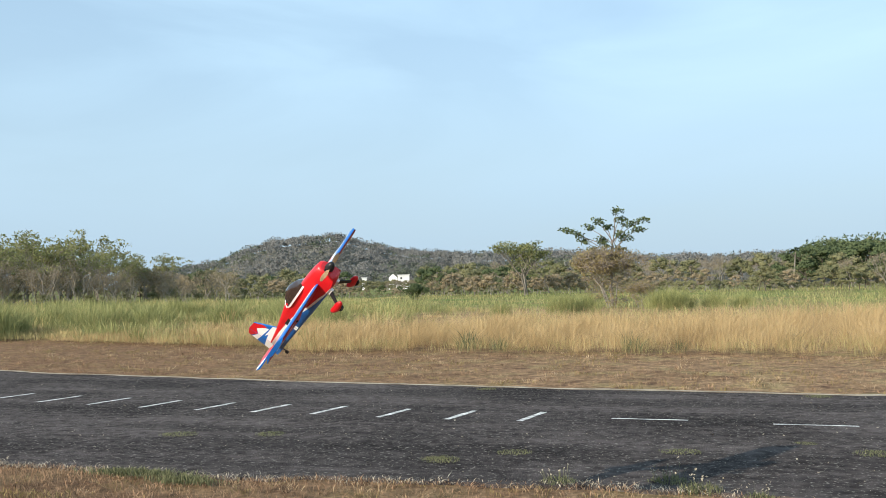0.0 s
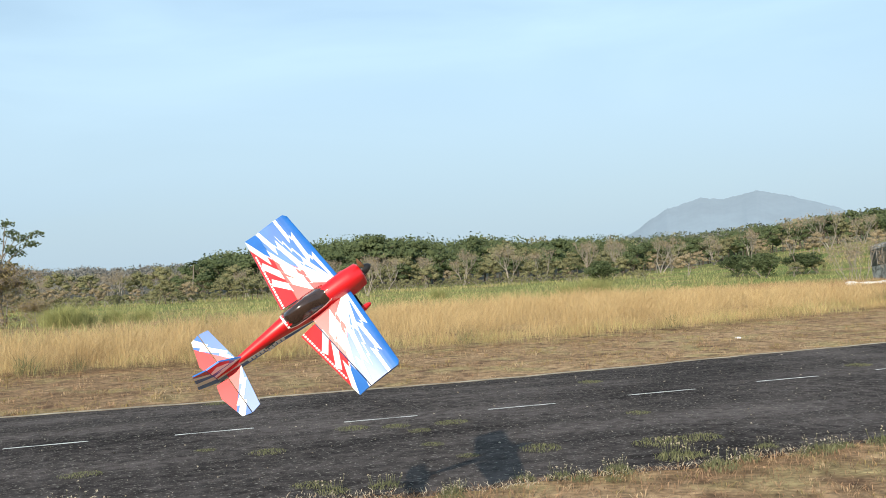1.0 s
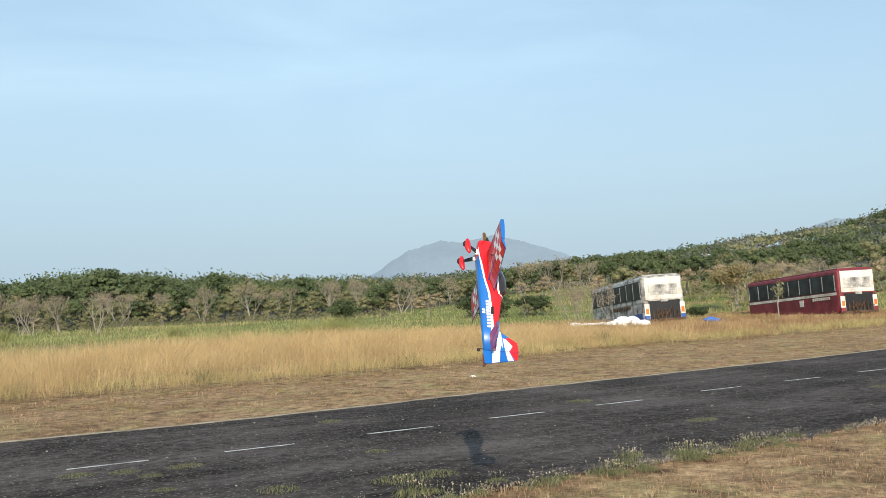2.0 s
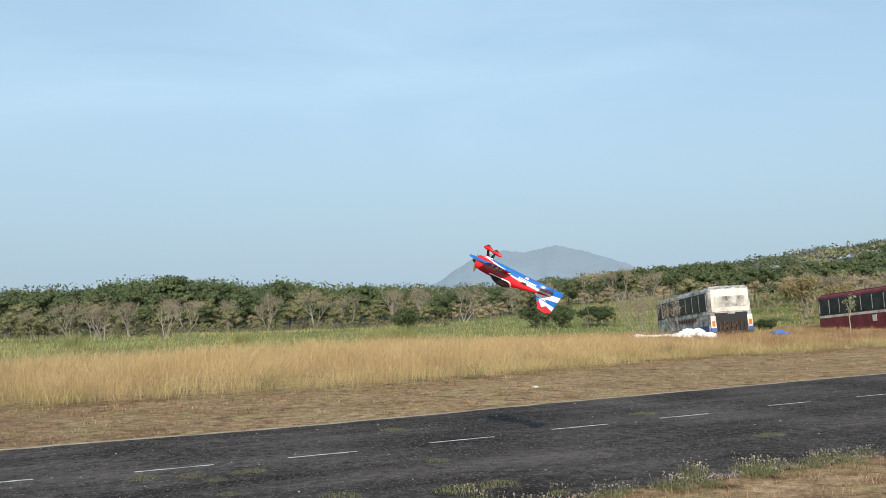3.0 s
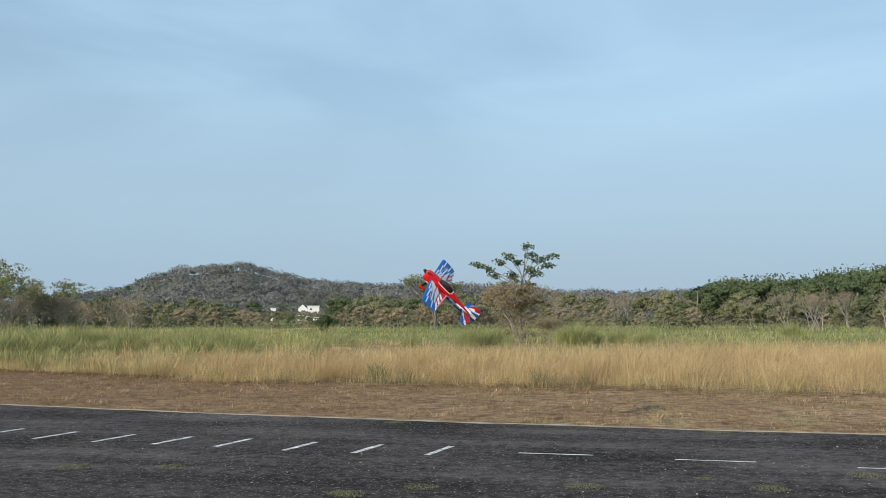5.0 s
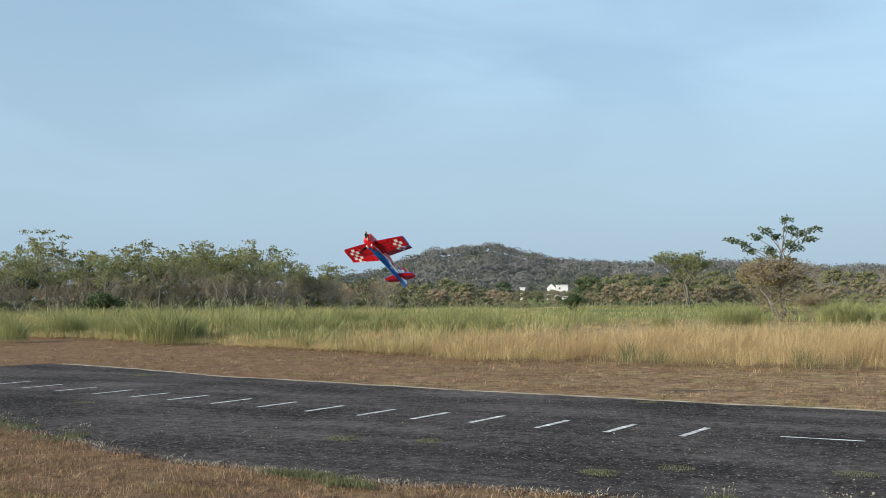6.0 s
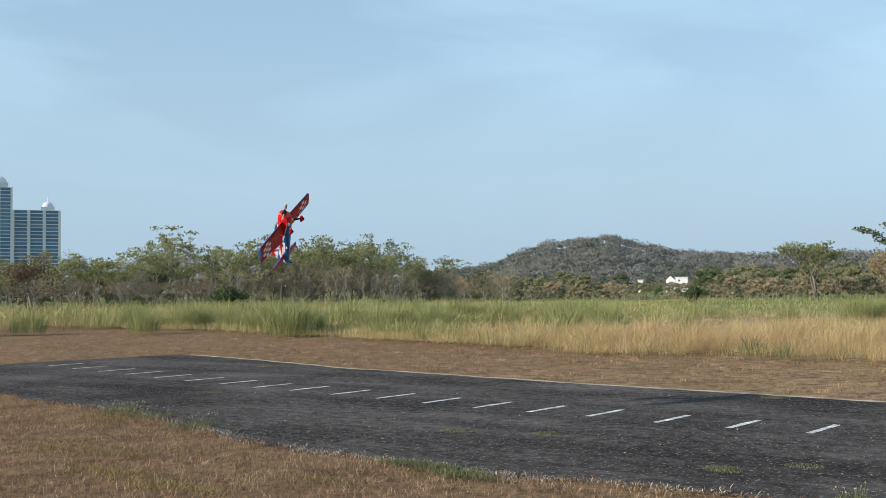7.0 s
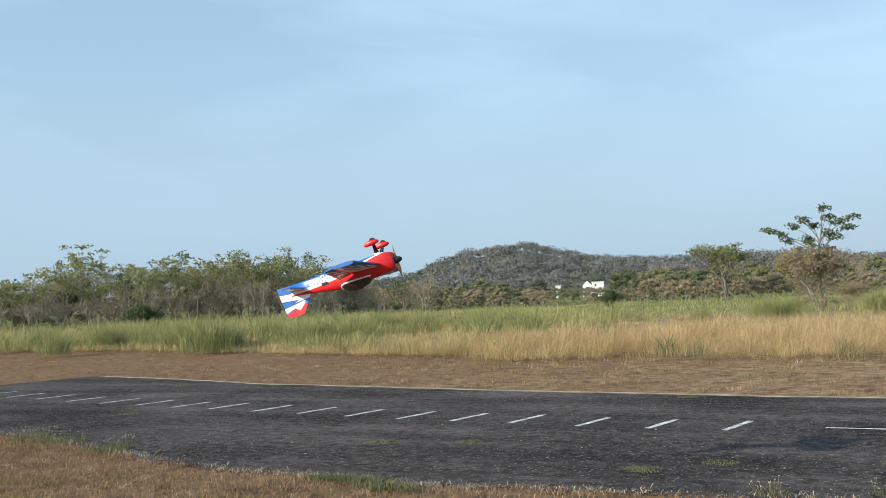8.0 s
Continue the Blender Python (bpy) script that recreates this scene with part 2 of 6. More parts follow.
TWIG = material("grey_twigs", (0.17, 0.14, 0.11), (0.38, 0.325, 0.26), 0.5, 0.9, island=0.7, per_object=0.5)
FILM_RED = material("red_covering_film", (0.50, 0.006, 0.012), (0.68, 0.012, 0.018), 5.0, 0.36, coat=0.25, fine=0.15, spec=0.5)
FILM_RIB = material("red_film_over_ribs", (0.15, 0.004, 0.008), (0.42, 0.010, 0.014), 22.0, 0.4, fine=0.3)
FILM_BLUE = material("blue_covering_film", (0.003, 0.095, 0.37), (0.006, 0.155, 0.54), 5.0, 0.36, coat=0.25, fine=0.15, spec=0.5)
FILM_WHITE = material("white_covering_film", (0.78, 0.78, 0.78), (0.88, 0.88, 0.87), 5.0, 0.36, coat=0.25, fine=0.15, spec=0.5)
BLACK = material("black_carbon", (0.010, 0.010, 0.012), (0.03, 0.03, 0.032), 20.0, 0.35)
SMOKE = material("smoked_canopy", (0.020, 0.012, 0.010), (0.05, 0.03, 0.025), 6.0, 0.12, coat=0.8)
WOOD_PROP = material("wooden_propeller", (0.42, 0.28, 0.14), (0.62, 0.44, 0.26), 12.0, 0.4)
RUBBER = material("black_rubber", (0.012, 0.012, 0.012), (0.035, 0.033, 0.03), 8.0, 0.8)
BUS_WHITE = material("weathered_white_paint", (0.34, 0.29, 0.23), (0.78, 0.76, 0.72), 1.3, 0.6, 0.2, 20.0, fine=0.6)
BUS_GREY = material("dirty_grey_panel", (0.10, 0.095, 0.09), (0.50, 0.49, 0.47), 1.5, 0.6, fine=0.6)
BUS_RED = material("faded_maroon_paint", (0.10, 0.016, 0.022), (0.24, 0.04, 0.05), 1.5, 0.55, fine=0.5)
BUS_BLUE = material("faded_blue_paint", (0.02, 0.06, 0.22), (0.05, 0.12, 0.36), 1.5, 0.5)
BUS_GLASS = material("dusty_dark_glass", (0.006, 0.007, 0.008), (0.045, 0.052, 0.052), 1.5, 0.45, fine=0.6, spec=0.25)
BUS_GRIME = material("sooty_white_paint", (0.035, 0.03, 0.027), (0.62, 0.61, 0.58), 2.2, 0.65, 0.2, 20.0, fine=1.0)
RUST = material("rusty_engine_bay", (0.025, 0.018, 0.014), (0.14, 0.085, 0.055), 4.0, 0.9, 0.5, 30.0)
LAMP_ORANGE = material("orange_lamp_lens", (0.55, 0.10, 0.02), (0.75, 0.20, 0.04), 3.0, 0.3)
TARP_WHITE = material("white_plastic_sheet", (0.62, 0.62, 0.62), (0.84, 0.84, 0.84), 1.5, 0.45)
TARP_BLUE = material("blue_plastic_sheet", (0.03, 0.11, 0.42), (0.06, 0.20, 0.60), 2.0, 0.45)
WALL_WHITE = material("white_render", (0.66, 0.66, 0.66), (0.82, 0.82, 0.82), 0.05, 0.8)
TOWER_GLASS = material("blue_curtain_glass", (0.035, 0.10, 0.18), (0.10, 0.22, 0.34), 0.02, 0.2, per_object=0.7, spec=0.6)
TOWER_WALL = material("pale_tower_render", (0.60, 0.62, 0.64), (0.72, 0.74, 0.76), 0.02, 0.7)
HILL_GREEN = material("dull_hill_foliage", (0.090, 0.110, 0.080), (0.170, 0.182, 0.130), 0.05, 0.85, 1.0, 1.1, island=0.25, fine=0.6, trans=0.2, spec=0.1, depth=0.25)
HILL_SOIL = material("wooded_hillside", (0.085, 0.085, 0.066), (0.160, 0.148, 0.115), 0.03, 0.95, 0.4, 0.5, fine=0.8)


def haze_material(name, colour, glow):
    """Far backdrop: kilometres of bright air are painted in as haze colour and glow."""
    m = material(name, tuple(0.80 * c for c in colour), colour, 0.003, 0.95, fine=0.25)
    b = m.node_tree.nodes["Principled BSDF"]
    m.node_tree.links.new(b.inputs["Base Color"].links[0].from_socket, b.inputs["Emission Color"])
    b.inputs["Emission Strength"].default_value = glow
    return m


HAZE = haze_material("haze_painted_mountain", (0.165, 0.213, 0.258), 0.74)


# ---- small helpers ----
def mesh_of(name, verts, faces, mats, idx=None, smooth=False):
    me = bpy.data.meshes.new(name)
    me.from_pydata([tuple(v) for v in verts], [], [tuple(f) for f in faces])
    for m in mats:
        me.materials.append(m)
    if idx is not None:
        me.polygons.foreach_set("material_index", idx)
    if smooth:
        me.polygons.foreach_set("use_smooth", [True] * len(me.polygons))
    me.update()
    return me


def quick_mesh(name, verts, sizes, mats, idx=None):
    """A mesh of separate polygons, all of one corner count, straight from arrays."""
    verts = np.asarray(verts, dtype=np.float32).reshape(-1, 3)
    n = len(verts) // sizes
    me = bpy.data.meshes.new(name)
    me.vertices.add(len(verts))
    me.vertices.foreach_set("co", verts.ravel())
    me.loops.add(len(verts))
    me.loops.foreach_set("vertex_index", np.arange(len(verts), dtype=np.int32))
    me.polygons.add(n)
    me.polygons.foreach_set("loop_start", np.arange(0, len(verts), sizes, dtype=np.int32))
    for m in mats:
        me.materials.append(m)
    if idx is not None:
        me.polygons.foreach_set("material_index", np.asarray(idx, dtype=np.int32))
    me.update(calc_edges=True)
    return me


def joined(name, sources, mat):
    """One mesh out of many placed copies of meshes: sources are pairs of mesh and matrix."""
    cos, loops, starts, nv, nl = [], [], [], 0, 0
    for me, m in sources:
        co = np.empty(len(me.vertices) * 3, dtype=np.float32)
        me.vertices.foreach_get("co", co)
        rot = np.array(m.to_3x3(), dtype=np.float32)
        cos.append(co.reshape(-1, 3) @ rot.T + np.array(m.translation, dtype=np.float32))
        li = np.empty(len(me.loops), dtype=np.int32)
        me.loops.foreach_get("vertex_index", li)
        ls = np.empty(len(me.polygons), dtype=np.int32)
        me.polygons.foreach_get("loop_start", ls)
        loops.append(li + nv)
        starts.append(ls + nl)
        nv, nl = nv + len(me.vertices), nl + len(me.loops)
    out = bpy.data.meshes.new(name)
    co, li, ls = np.concatenate(cos), np.concatenate(loops), np.concatenate(starts)
    out.vertices.add(len(co))
    out.vertices.foreach_set("co", co.ravel())
    out.loops.add(len(li))
    out.loops.foreach_set("vertex_index", li)
    out.polygons.add(len(ls))
    out.polygons.foreach_set("loop_start", ls)
    out.materials.append(mat)
    out.update(calc_edges=True)
    return out


def child(name, me, parent, m=None, label=""):
    ob = new(name, me)
    ob.parent = parent
    if m is not None:
        ob.matrix_basis = m
    if label:
        ob["label"] = label
    return ob


def part(name, bm, mat, parent, label="", smooth=False):
    me = bpy.data.meshes.new(name)
    bmesh.ops.recalc_face_normals(bm, faces=bm.faces)
    bm.to_mesh(me)
    bm.free()
    me.materials.append(mat)
    if smooth:
        me.polygons.foreach_set("use_smooth", [True] * len(me.polygons))
    return child(name, me, parent, label=label)


def box(size, at=(0, 0, 0), bevel=0.0, segments=2):
    bm = bmesh.new()
    bmesh.ops.create_cube(bm, size=1.0, matrix=Matrix.Translation(at) @ Matrix.Diagonal((*size, 1)))
    if bevel:
        bmesh.ops.bevel(bm, geom=bm.edges[:], offset=bevel, segments=segments, affect="EDGES", profile=0.6)
    return bm


def cylinder(r1, r2, depth, m, n=16):
    bm = bmesh.new()
    bmesh.ops.create_cone(bm, cap_ends=True, segments=n, radius1=r1, radius2=r2, depth=depth, matrix=m)
    return bm


def smooth01(a, b, x):
    t = min(max((x - a) / (b - a), 0.0), 1.0)
    return t * t * (3 - 2 * t)


def polar(az, d):
    a = radians(az)
    return d * math.sin(a), d * math.cos(a)


def table(xs, ys, x):
    return float(np.interp(x, xs, ys))


def land(x, y):
    """Height of the ground: level field, rising meadow far off to the east."""
    d = math.hypot(x, y)
    az = math.degrees(math.atan2(x, y))
    if d < 55:
        return 0.0
    top = table((-180, -120, -60, -20, 0, 27, 33, 38, 42, 60, 90, 150, 180), (0, 0, 0.2, 0, 0.2, 0.3, 1.3, 3.2, 4.0, 5.0, 4.0, 0, 0), az)
    return top * smooth01(70, 165, d) + 0.10 * noise.noise((x * 0.05, y * 0.05, 0)) * smooth01(60, 90, d)


# ---- ground, runway ----
def build_ground():
    radii = [0.0] + [1.2 * 1.13 ** k for k in range(64)]
    steps = 144
    verts, faces = [(0, 0, -0.035)], []
    for r in radii[1:]:
        for k in range(steps):
            x, y = polar(360 * k / steps, r)
            z = land(x, y) - 0.035 + (0.012 * noise.noise((x * 0.7, y * 0.7, 3)) if r < 60 else 0)
            verts.append((x, y, z))
    for k in range(steps):
        faces.append((0, 1 + (k + 1) % steps, 1 + k))
    for i in range(len(radii) - 2):
        a, b = 1 + i * steps, 1 + (i + 1) * steps
        for k in range(steps):
            q = (k + 1) % steps
            faces.append((a + k, a + q, b + q, b + k))
    me = mesh_of("ground", verts, faces, [TURF], smooth=True)
    tagged(new("ground", me), "level airfield of dry mown grass and meadow", "ground", kind="structure")


FAR_EDGE = [(-19.1, 17.8), (-16.0, 17.05), (-12.4, 15.95), (-6.5, 14.93), (-2.1, 14.36), (2.0, 14.0), (6.3, 13.9), (10.5, 14.2), (20.0, 14.6), (30.0, 15.6), (48.0, 17.0)]
NEAR_EDGE = [(48.0, 8.6), (30.0, 7.9), (20.0, 7.4), (11.1, 7.07), (9.7, 6.87), (5.6, 6.95), (4.4, 6.87), (2.6, 6.94), (0.4, 7.5), (-1.0, 7.72), (-4.0, 7.45), (-6.3, 7.6), (-7.7, 8.0), (-10.5, 9.0), (-13.4, 9.4), (-17.0, 10.4), (-20.6, 11.6), (-20.3, 14.2)]


def ragged(points, step, wobble, seed):
    rnd = random.Random(seed)
    out = []
    for (x0, y0), (x1, y1) in zip(points, points[1:]):
        n = max(int(math.hypot(x1 - x0, y1 - y0) / step), 1)
        for k in range(n):
            t = k / n
            x, y = x0 + (x1 - x0) * t, y0 + (y1 - y0) * t
            w = wobble * (noise.noise((x * 1.1, y * 1.1, seed)) * 1.6 + rnd.uniform(-0.4, 0.4))
            out.append((x, y + w))
    out.append(points[-1])
    return out


def build_runway():
    far = ragged(FAR_EDGE, 0.25, 0.05, 5)
    near = ragged(NEAR_EDGE, 0.2, 0.12, 9)
    loop = far + near
    tri = geometry.tessellate_polygon([[Vector((x, y, 0)) for x, y in loop]])
    n = len(loop)
    verts = [(x, y, 0.0) for x, y in loop] + [(x, y, -0.08) for x, y in loop]
    faces = [tuple(t) for t in tri] + [(k, (k + 1) % n, n + (k + 1) % n, n + k) for k in range(n)]
    run = new("runway", mesh_of("runway", verts, faces, [ASPHALT]))
    bm = bmesh.new()
    bm.from_mesh(run.data)
    bmesh.ops.recalc_face_normals(bm, faces=bm.faces)
    bm.to_mesh(run.data)
    bm.free()
    tagged(run, "worn dark asphalt model-aircraft runway with white dashes", "runway", kind="structure")
    # painted dashes, a few millimetres proud
    rnd = random.Random(3)
    starts = [-1.25, 0.51, 2.36, 4.08, 5.98, 7.97, 9.98, 12.5, 14.73, 17.0, 19.4, 21.9, 24.5, 27.2, 30.0]
    rows_y = [11.39, 11.2, 10.95, 10.86, 10.93, 11.04, 11.09, 11.3, 11.32, 11.4, 11.5, 11.6, 11.7, 11.85, 12.0]
    dashes = [((x, y), (x + (0.86 if x < 5 else 0.97), y - 0.03), 0.065) for x, y in zip(starts, rows_y)]
    oblique = [(-2.26, 11.02), (-3.13, 11.03), (-4.0, 11.08), (-4.93, 11.25), (-5.77, 11.3), (-6.63, 11.37), (-7.55, 11.51), (-8.49, 11.7), (-9.43, 11.85), (-10.43, 12.04), (-11.31, 12.13), (-12.3, 12.32), (-13.3, 12.5), (-14.35, 12.7), (-15.49, 12.99), (-16.58, 13.23), (-17.74, 13.49), (-18.96, 13.8)]
    dashes += [((x, y), (x + 0.15, y + 0.80), 0.085) for x, y in oblique]
    for (x0, y0), (x1, y1), w in dashes:
        d = Vector((x1 - x0, y1 - y0))
        side = Vector((-d.y, d.x)).normalized() * w * 0.5
        top, n = [], 9
        for k in range(n):
            t = k / (n - 1)
            p = Vector((x0, y0)) + d * t
            top.append((p + side * rnd.uniform(0.75, 1.1), p - side * rnd.uniform(0.75, 1.1)))
        verts = [(*a, 0.004) for a, b in top] + [(*b, 0.004) for a, b in top]
        faces = [(k, k + 1, n + k + 1, n + k) for k in range(n - 1)]
        child("painted_dash", mesh_of("painted_dash", verts, [f[::-1] for f in faces], [PAINT_LINE]), run)
    # pale sandy lip along the far edge
    verts, faces = [], []
    for x, y in far[2:-1]:
        if x < 35:
            w = 0.045 + 0.05 * abs(noise.noise((x * 1.3, 0, 7))) + rnd.uniform(0, 0.03)
            verts += [(x, y - 0.03, 0.006), (x, y - 0.02 + w, 0.014)]
    for k in range(len(verts) // 2 - 1):
        faces.append((2 * k, 2 * k + 2, 2 * k + 3, 2 * k + 1))
    child("edge_sand", mesh_of("edge_sand", verts, faces, [SAND]), run, label="pale line of sand and old paint")


def loose_chips():
    """Pale stone chips scattered over the worn asphalt."""
    rng = np.random.default_rng(12)
    n = 2600
    x = rng.uniform(-18, 24, n)
    y = rng.uniform(7.8, 13.9, n) + np.interp(x, (-18, -8, 0), (2.6, 0.7, 0))
    p = np.stack([x, y, np.full(n, 0.006)], 1)
    a = rng.uniform(0, 6.28, n)
    s = (0.003 + 0.009 * rng.random(n) ** 3)[:, None]
    u = np.stack([np.cos(a), np.sin(a), 0.25 * rng.normal(size=n)], 1) * s * 1.5
    v = np.stack([-np.sin(a), np.cos(a), 0.25 * rng.normal(size=n)], 1) * s
    q = np.stack([p - u, p - v, p + u, p + v + np.array([0, 0, 0.006])], 1)
    tagged(new("stone_chips", quick_mesh("stone_chips", q.reshape(-1, 3), 4, [SAND])), "pale stone chips scattered over the asphalt", "gravel", kind="stuff")


build_ground()
build_runway()
loose_chips()


# ---- trees and woods ----
def tube(verts, faces, p, q, r0, r1, n=5):
    d = (q - p)
    if d.length < 1e-6:
        return
    d = d.normalized()
    a = d.orthogonal().normalized()
    b = d.cross(a)
    base = len(verts)
    for c, r in ((p, r0), (q, r1)):
        for k in range(n):
            t = 2 * math.pi * k / n
            verts.append(c + (a * math.cos(t) + b * math.sin(t)) * r)
    for k in range(n):
        m = (k + 1) % n
        faces.append((base + k, base + m, base + n + m, base + n + k))


def skeleton(seed, height, spread, fork=0.35, lean=0.15, levels=4, trunk_r=0.09, stems=1, up=0.35):
    """Tapered trunk that forks again and again. Returns tubes and the tips of the twigs."""
    rnd = random.Random(seed)
    verts, faces, tips = [], [], []

    def grow(p, d, length, r, level):
        bend = Vector((rnd.uniform(-1, 1), rnd.uniform(-1, 1), rnd.uniform(-0.2, 0.5))) * 0.22
        mid = p + d * length * 0.5
        end = mid + (d + bend).normalized() * length * 0.5
        if level >= 2:
            tube(verts, faces, p, end, r, r * 0.68, 3)
        else:
            tube(verts, faces, p, mid, r, r * 0.85, 6 - level * 2)
            tube(verts, faces, mid, end, r * 0.85, r * 0.68, 6 - level * 2)
        if level >= levels:
            tips.append(end)
            return
        for k in range(rnd.choice((2, 3, 3)) if level else 3):
            out = Vector((rnd.uniform(-1, 1), rnd.uniform(-1, 1), 0))
            out = out.normalized() if out.length > 0.1 else Vector((1, 0, 0))
            nd = (d * 0.55 + out * spread * rnd.uniform(0.6, 1.2) + Vector((0, 0, up * rnd.uniform(0.4, 1.3)))).normalized()
            grow(end, nd, length * rnd.uniform(0.58, 0.82), r * 0.58, level + 1)
        if level >= levels - 1:
            tips.append(end)

    for s in range(stems):
        d = Vector((rnd.uniform(-lean, lean), rnd.uniform(-lean, lean), 1)).normalized()
        start = Vector((rnd.uniform(-0.25, 0.25), rnd.uniform(-0.25, 0.25), -0.05)) * (0 if stems == 1 else 1)
        grow(start, d, height * fork * rnd.uniform(0.85, 1.1), trunk_r, 0)
    top = max(v.z for v in verts)
    k = height / top
    verts = [Vector((v.x * k, v.y * k, v.z * k)) for v in verts]
    tips = [t * k for t in tips]
    return verts, faces, tips


def leaf_quads(rng, centres, radius, flat, count, size, droop=0.0):
    """Small bent leaf sprays scattered round each centre."""
    c = np.repeat(np.asarray(centres), count, axis=0)
    n = len(c)
    off = rng.normal(size=(n, 3))
    off /= np.linalg.norm(off, axis=1)[:, None] + 1e-9
    off *= (rng.random((n, 1)) ** 0.45) * np.array([radius, radius, radius * flat])
    p = c + off
    nrm = rng.normal(size=(n, 3)) + np.array([0, 0, 0.7])
    nrm /= np.linalg.norm(nrm, axis=1)[:, None]
    a = np.cross(nrm, rng.normal(size=(n, 3)))
    a /= np.linalg.norm(a, axis=1)[:, None] + 1e-9
    b = np.cross(nrm, a)
    s = size * rng.uniform(0.55, 1.3, (n, 1))
    a, b = a * s, b * s * rng.uniform(0.35, 0.8, (n, 1))
    quads = np.stack([p - a, p - b * 0.9 + a * 0.1, p + a, p + b], axis=1)
    return quads.reshape(-1, 3)


def lobed_sprays(rng, centres, radii, flat, count, size, loose=0.38):
    """Leaf sprays on the outside of rounded lobes, facing outwards as sunlit leaves do."""
    c = np.repeat(np.asarray(centres), count, axis=0)
    r = np.repeat(np.asarray(radii), count)[:, None]
    n = len(c)
    d = rng.normal(size=(n, 3))
    d[:, 2] = np.where(d[:, 2] < -0.25, -0.6 * d[:, 2], d[:, 2])
    d /= np.linalg.norm(d, axis=1)[:, None]
    p = c + d * r * np.array([1.0, 1.0, flat]) * rng.uniform(0.70, 1.06, (n, 1))
    nrm = d + loose * rng.normal(size=(n, 3))
    nrm /= np.linalg.norm(nrm, axis=1)[:, None]
    a = np.cross(nrm, rng.normal(size=(n, 3)))
    a /= np.linalg.norm(a, axis=1)[:, None] + 1e-9
    b = np.cross(nrm, a)
    s = size * rng.uniform(0.5, 1.3, (n, 1))
    a, b = a * s, b * s * rng.uniform(0.8, 1.5, (n, 1))
    return np.stack([p - a, p + a * 0.8 - b * 0.4, p + b], axis=1).reshape(-1, 3)


def ball_template():
    bm = bmesh.new()
    bmesh.ops.create_icosphere(bm, subdivisions=1, radius=1.0)
    v = np.array([tuple(p.co) for p in bm.verts])
    f = np.array([[p.index for p in q.verts] for q in bm.faces])
    bm.free()
    return v, f


BALL_V, BALL_F = ball_template()


def crown_mesh(name, rng, centres, radii, flat, per, size, mat, loose=0.60, core=0.60):
    """A crown of uneven leafy clumps, each a lumpy mass with loose leaf sprays all round it."""
    verts, faces = [], []
    for c, r in zip(centres, radii):
        lump = core * np.array([1.0 + 0.4 * noise.noise((v[0] * 1.9 + c[0], v[1] * 1.9 + c[1], v[2] * 1.9 + c[2])) for v in BALL_V])
        faces.append(BALL_F + len(BALL_V) * len(verts))
        stretch = np.array([rng.uniform(0.85, 1.25), rng.uniform(0.85, 1.25), flat * rng.uniform(0.8, 1.2)])
        verts.append(np.asarray(c) + BALL_V * lump[:, None] * r * stretch)
    solid = np.concatenate(verts)
    leaves = lobed_sprays(rng, centres, np.asarray(radii), flat, per, size, loose)
    n, tris = len(solid), np.concatenate(faces)
    loops = np.concatenate([tris.ravel(), n + np.arange(len(leaves))]).astype(np.int32)
    starts = np.concatenate([np.arange(0, tris.size, 3), tris.size + np.arange(0, len(leaves), 3)]).astype(np.int32)
    me = bpy.data.meshes.new(name)
    me.vertices.add(n + len(leaves))
    me.vertices.foreach_set("co", np.concatenate([solid, leaves]).astype(np.float32).ravel())
    me.loops.add(len(loops))
    me.loops.foreach_set("vertex_index", loops)
    me.polygons.add(len(starts))
    me.polygons.foreach_set("loop_start", starts)
    me.materials.append(mat)
    me.update(calc_edges=True)
    return me


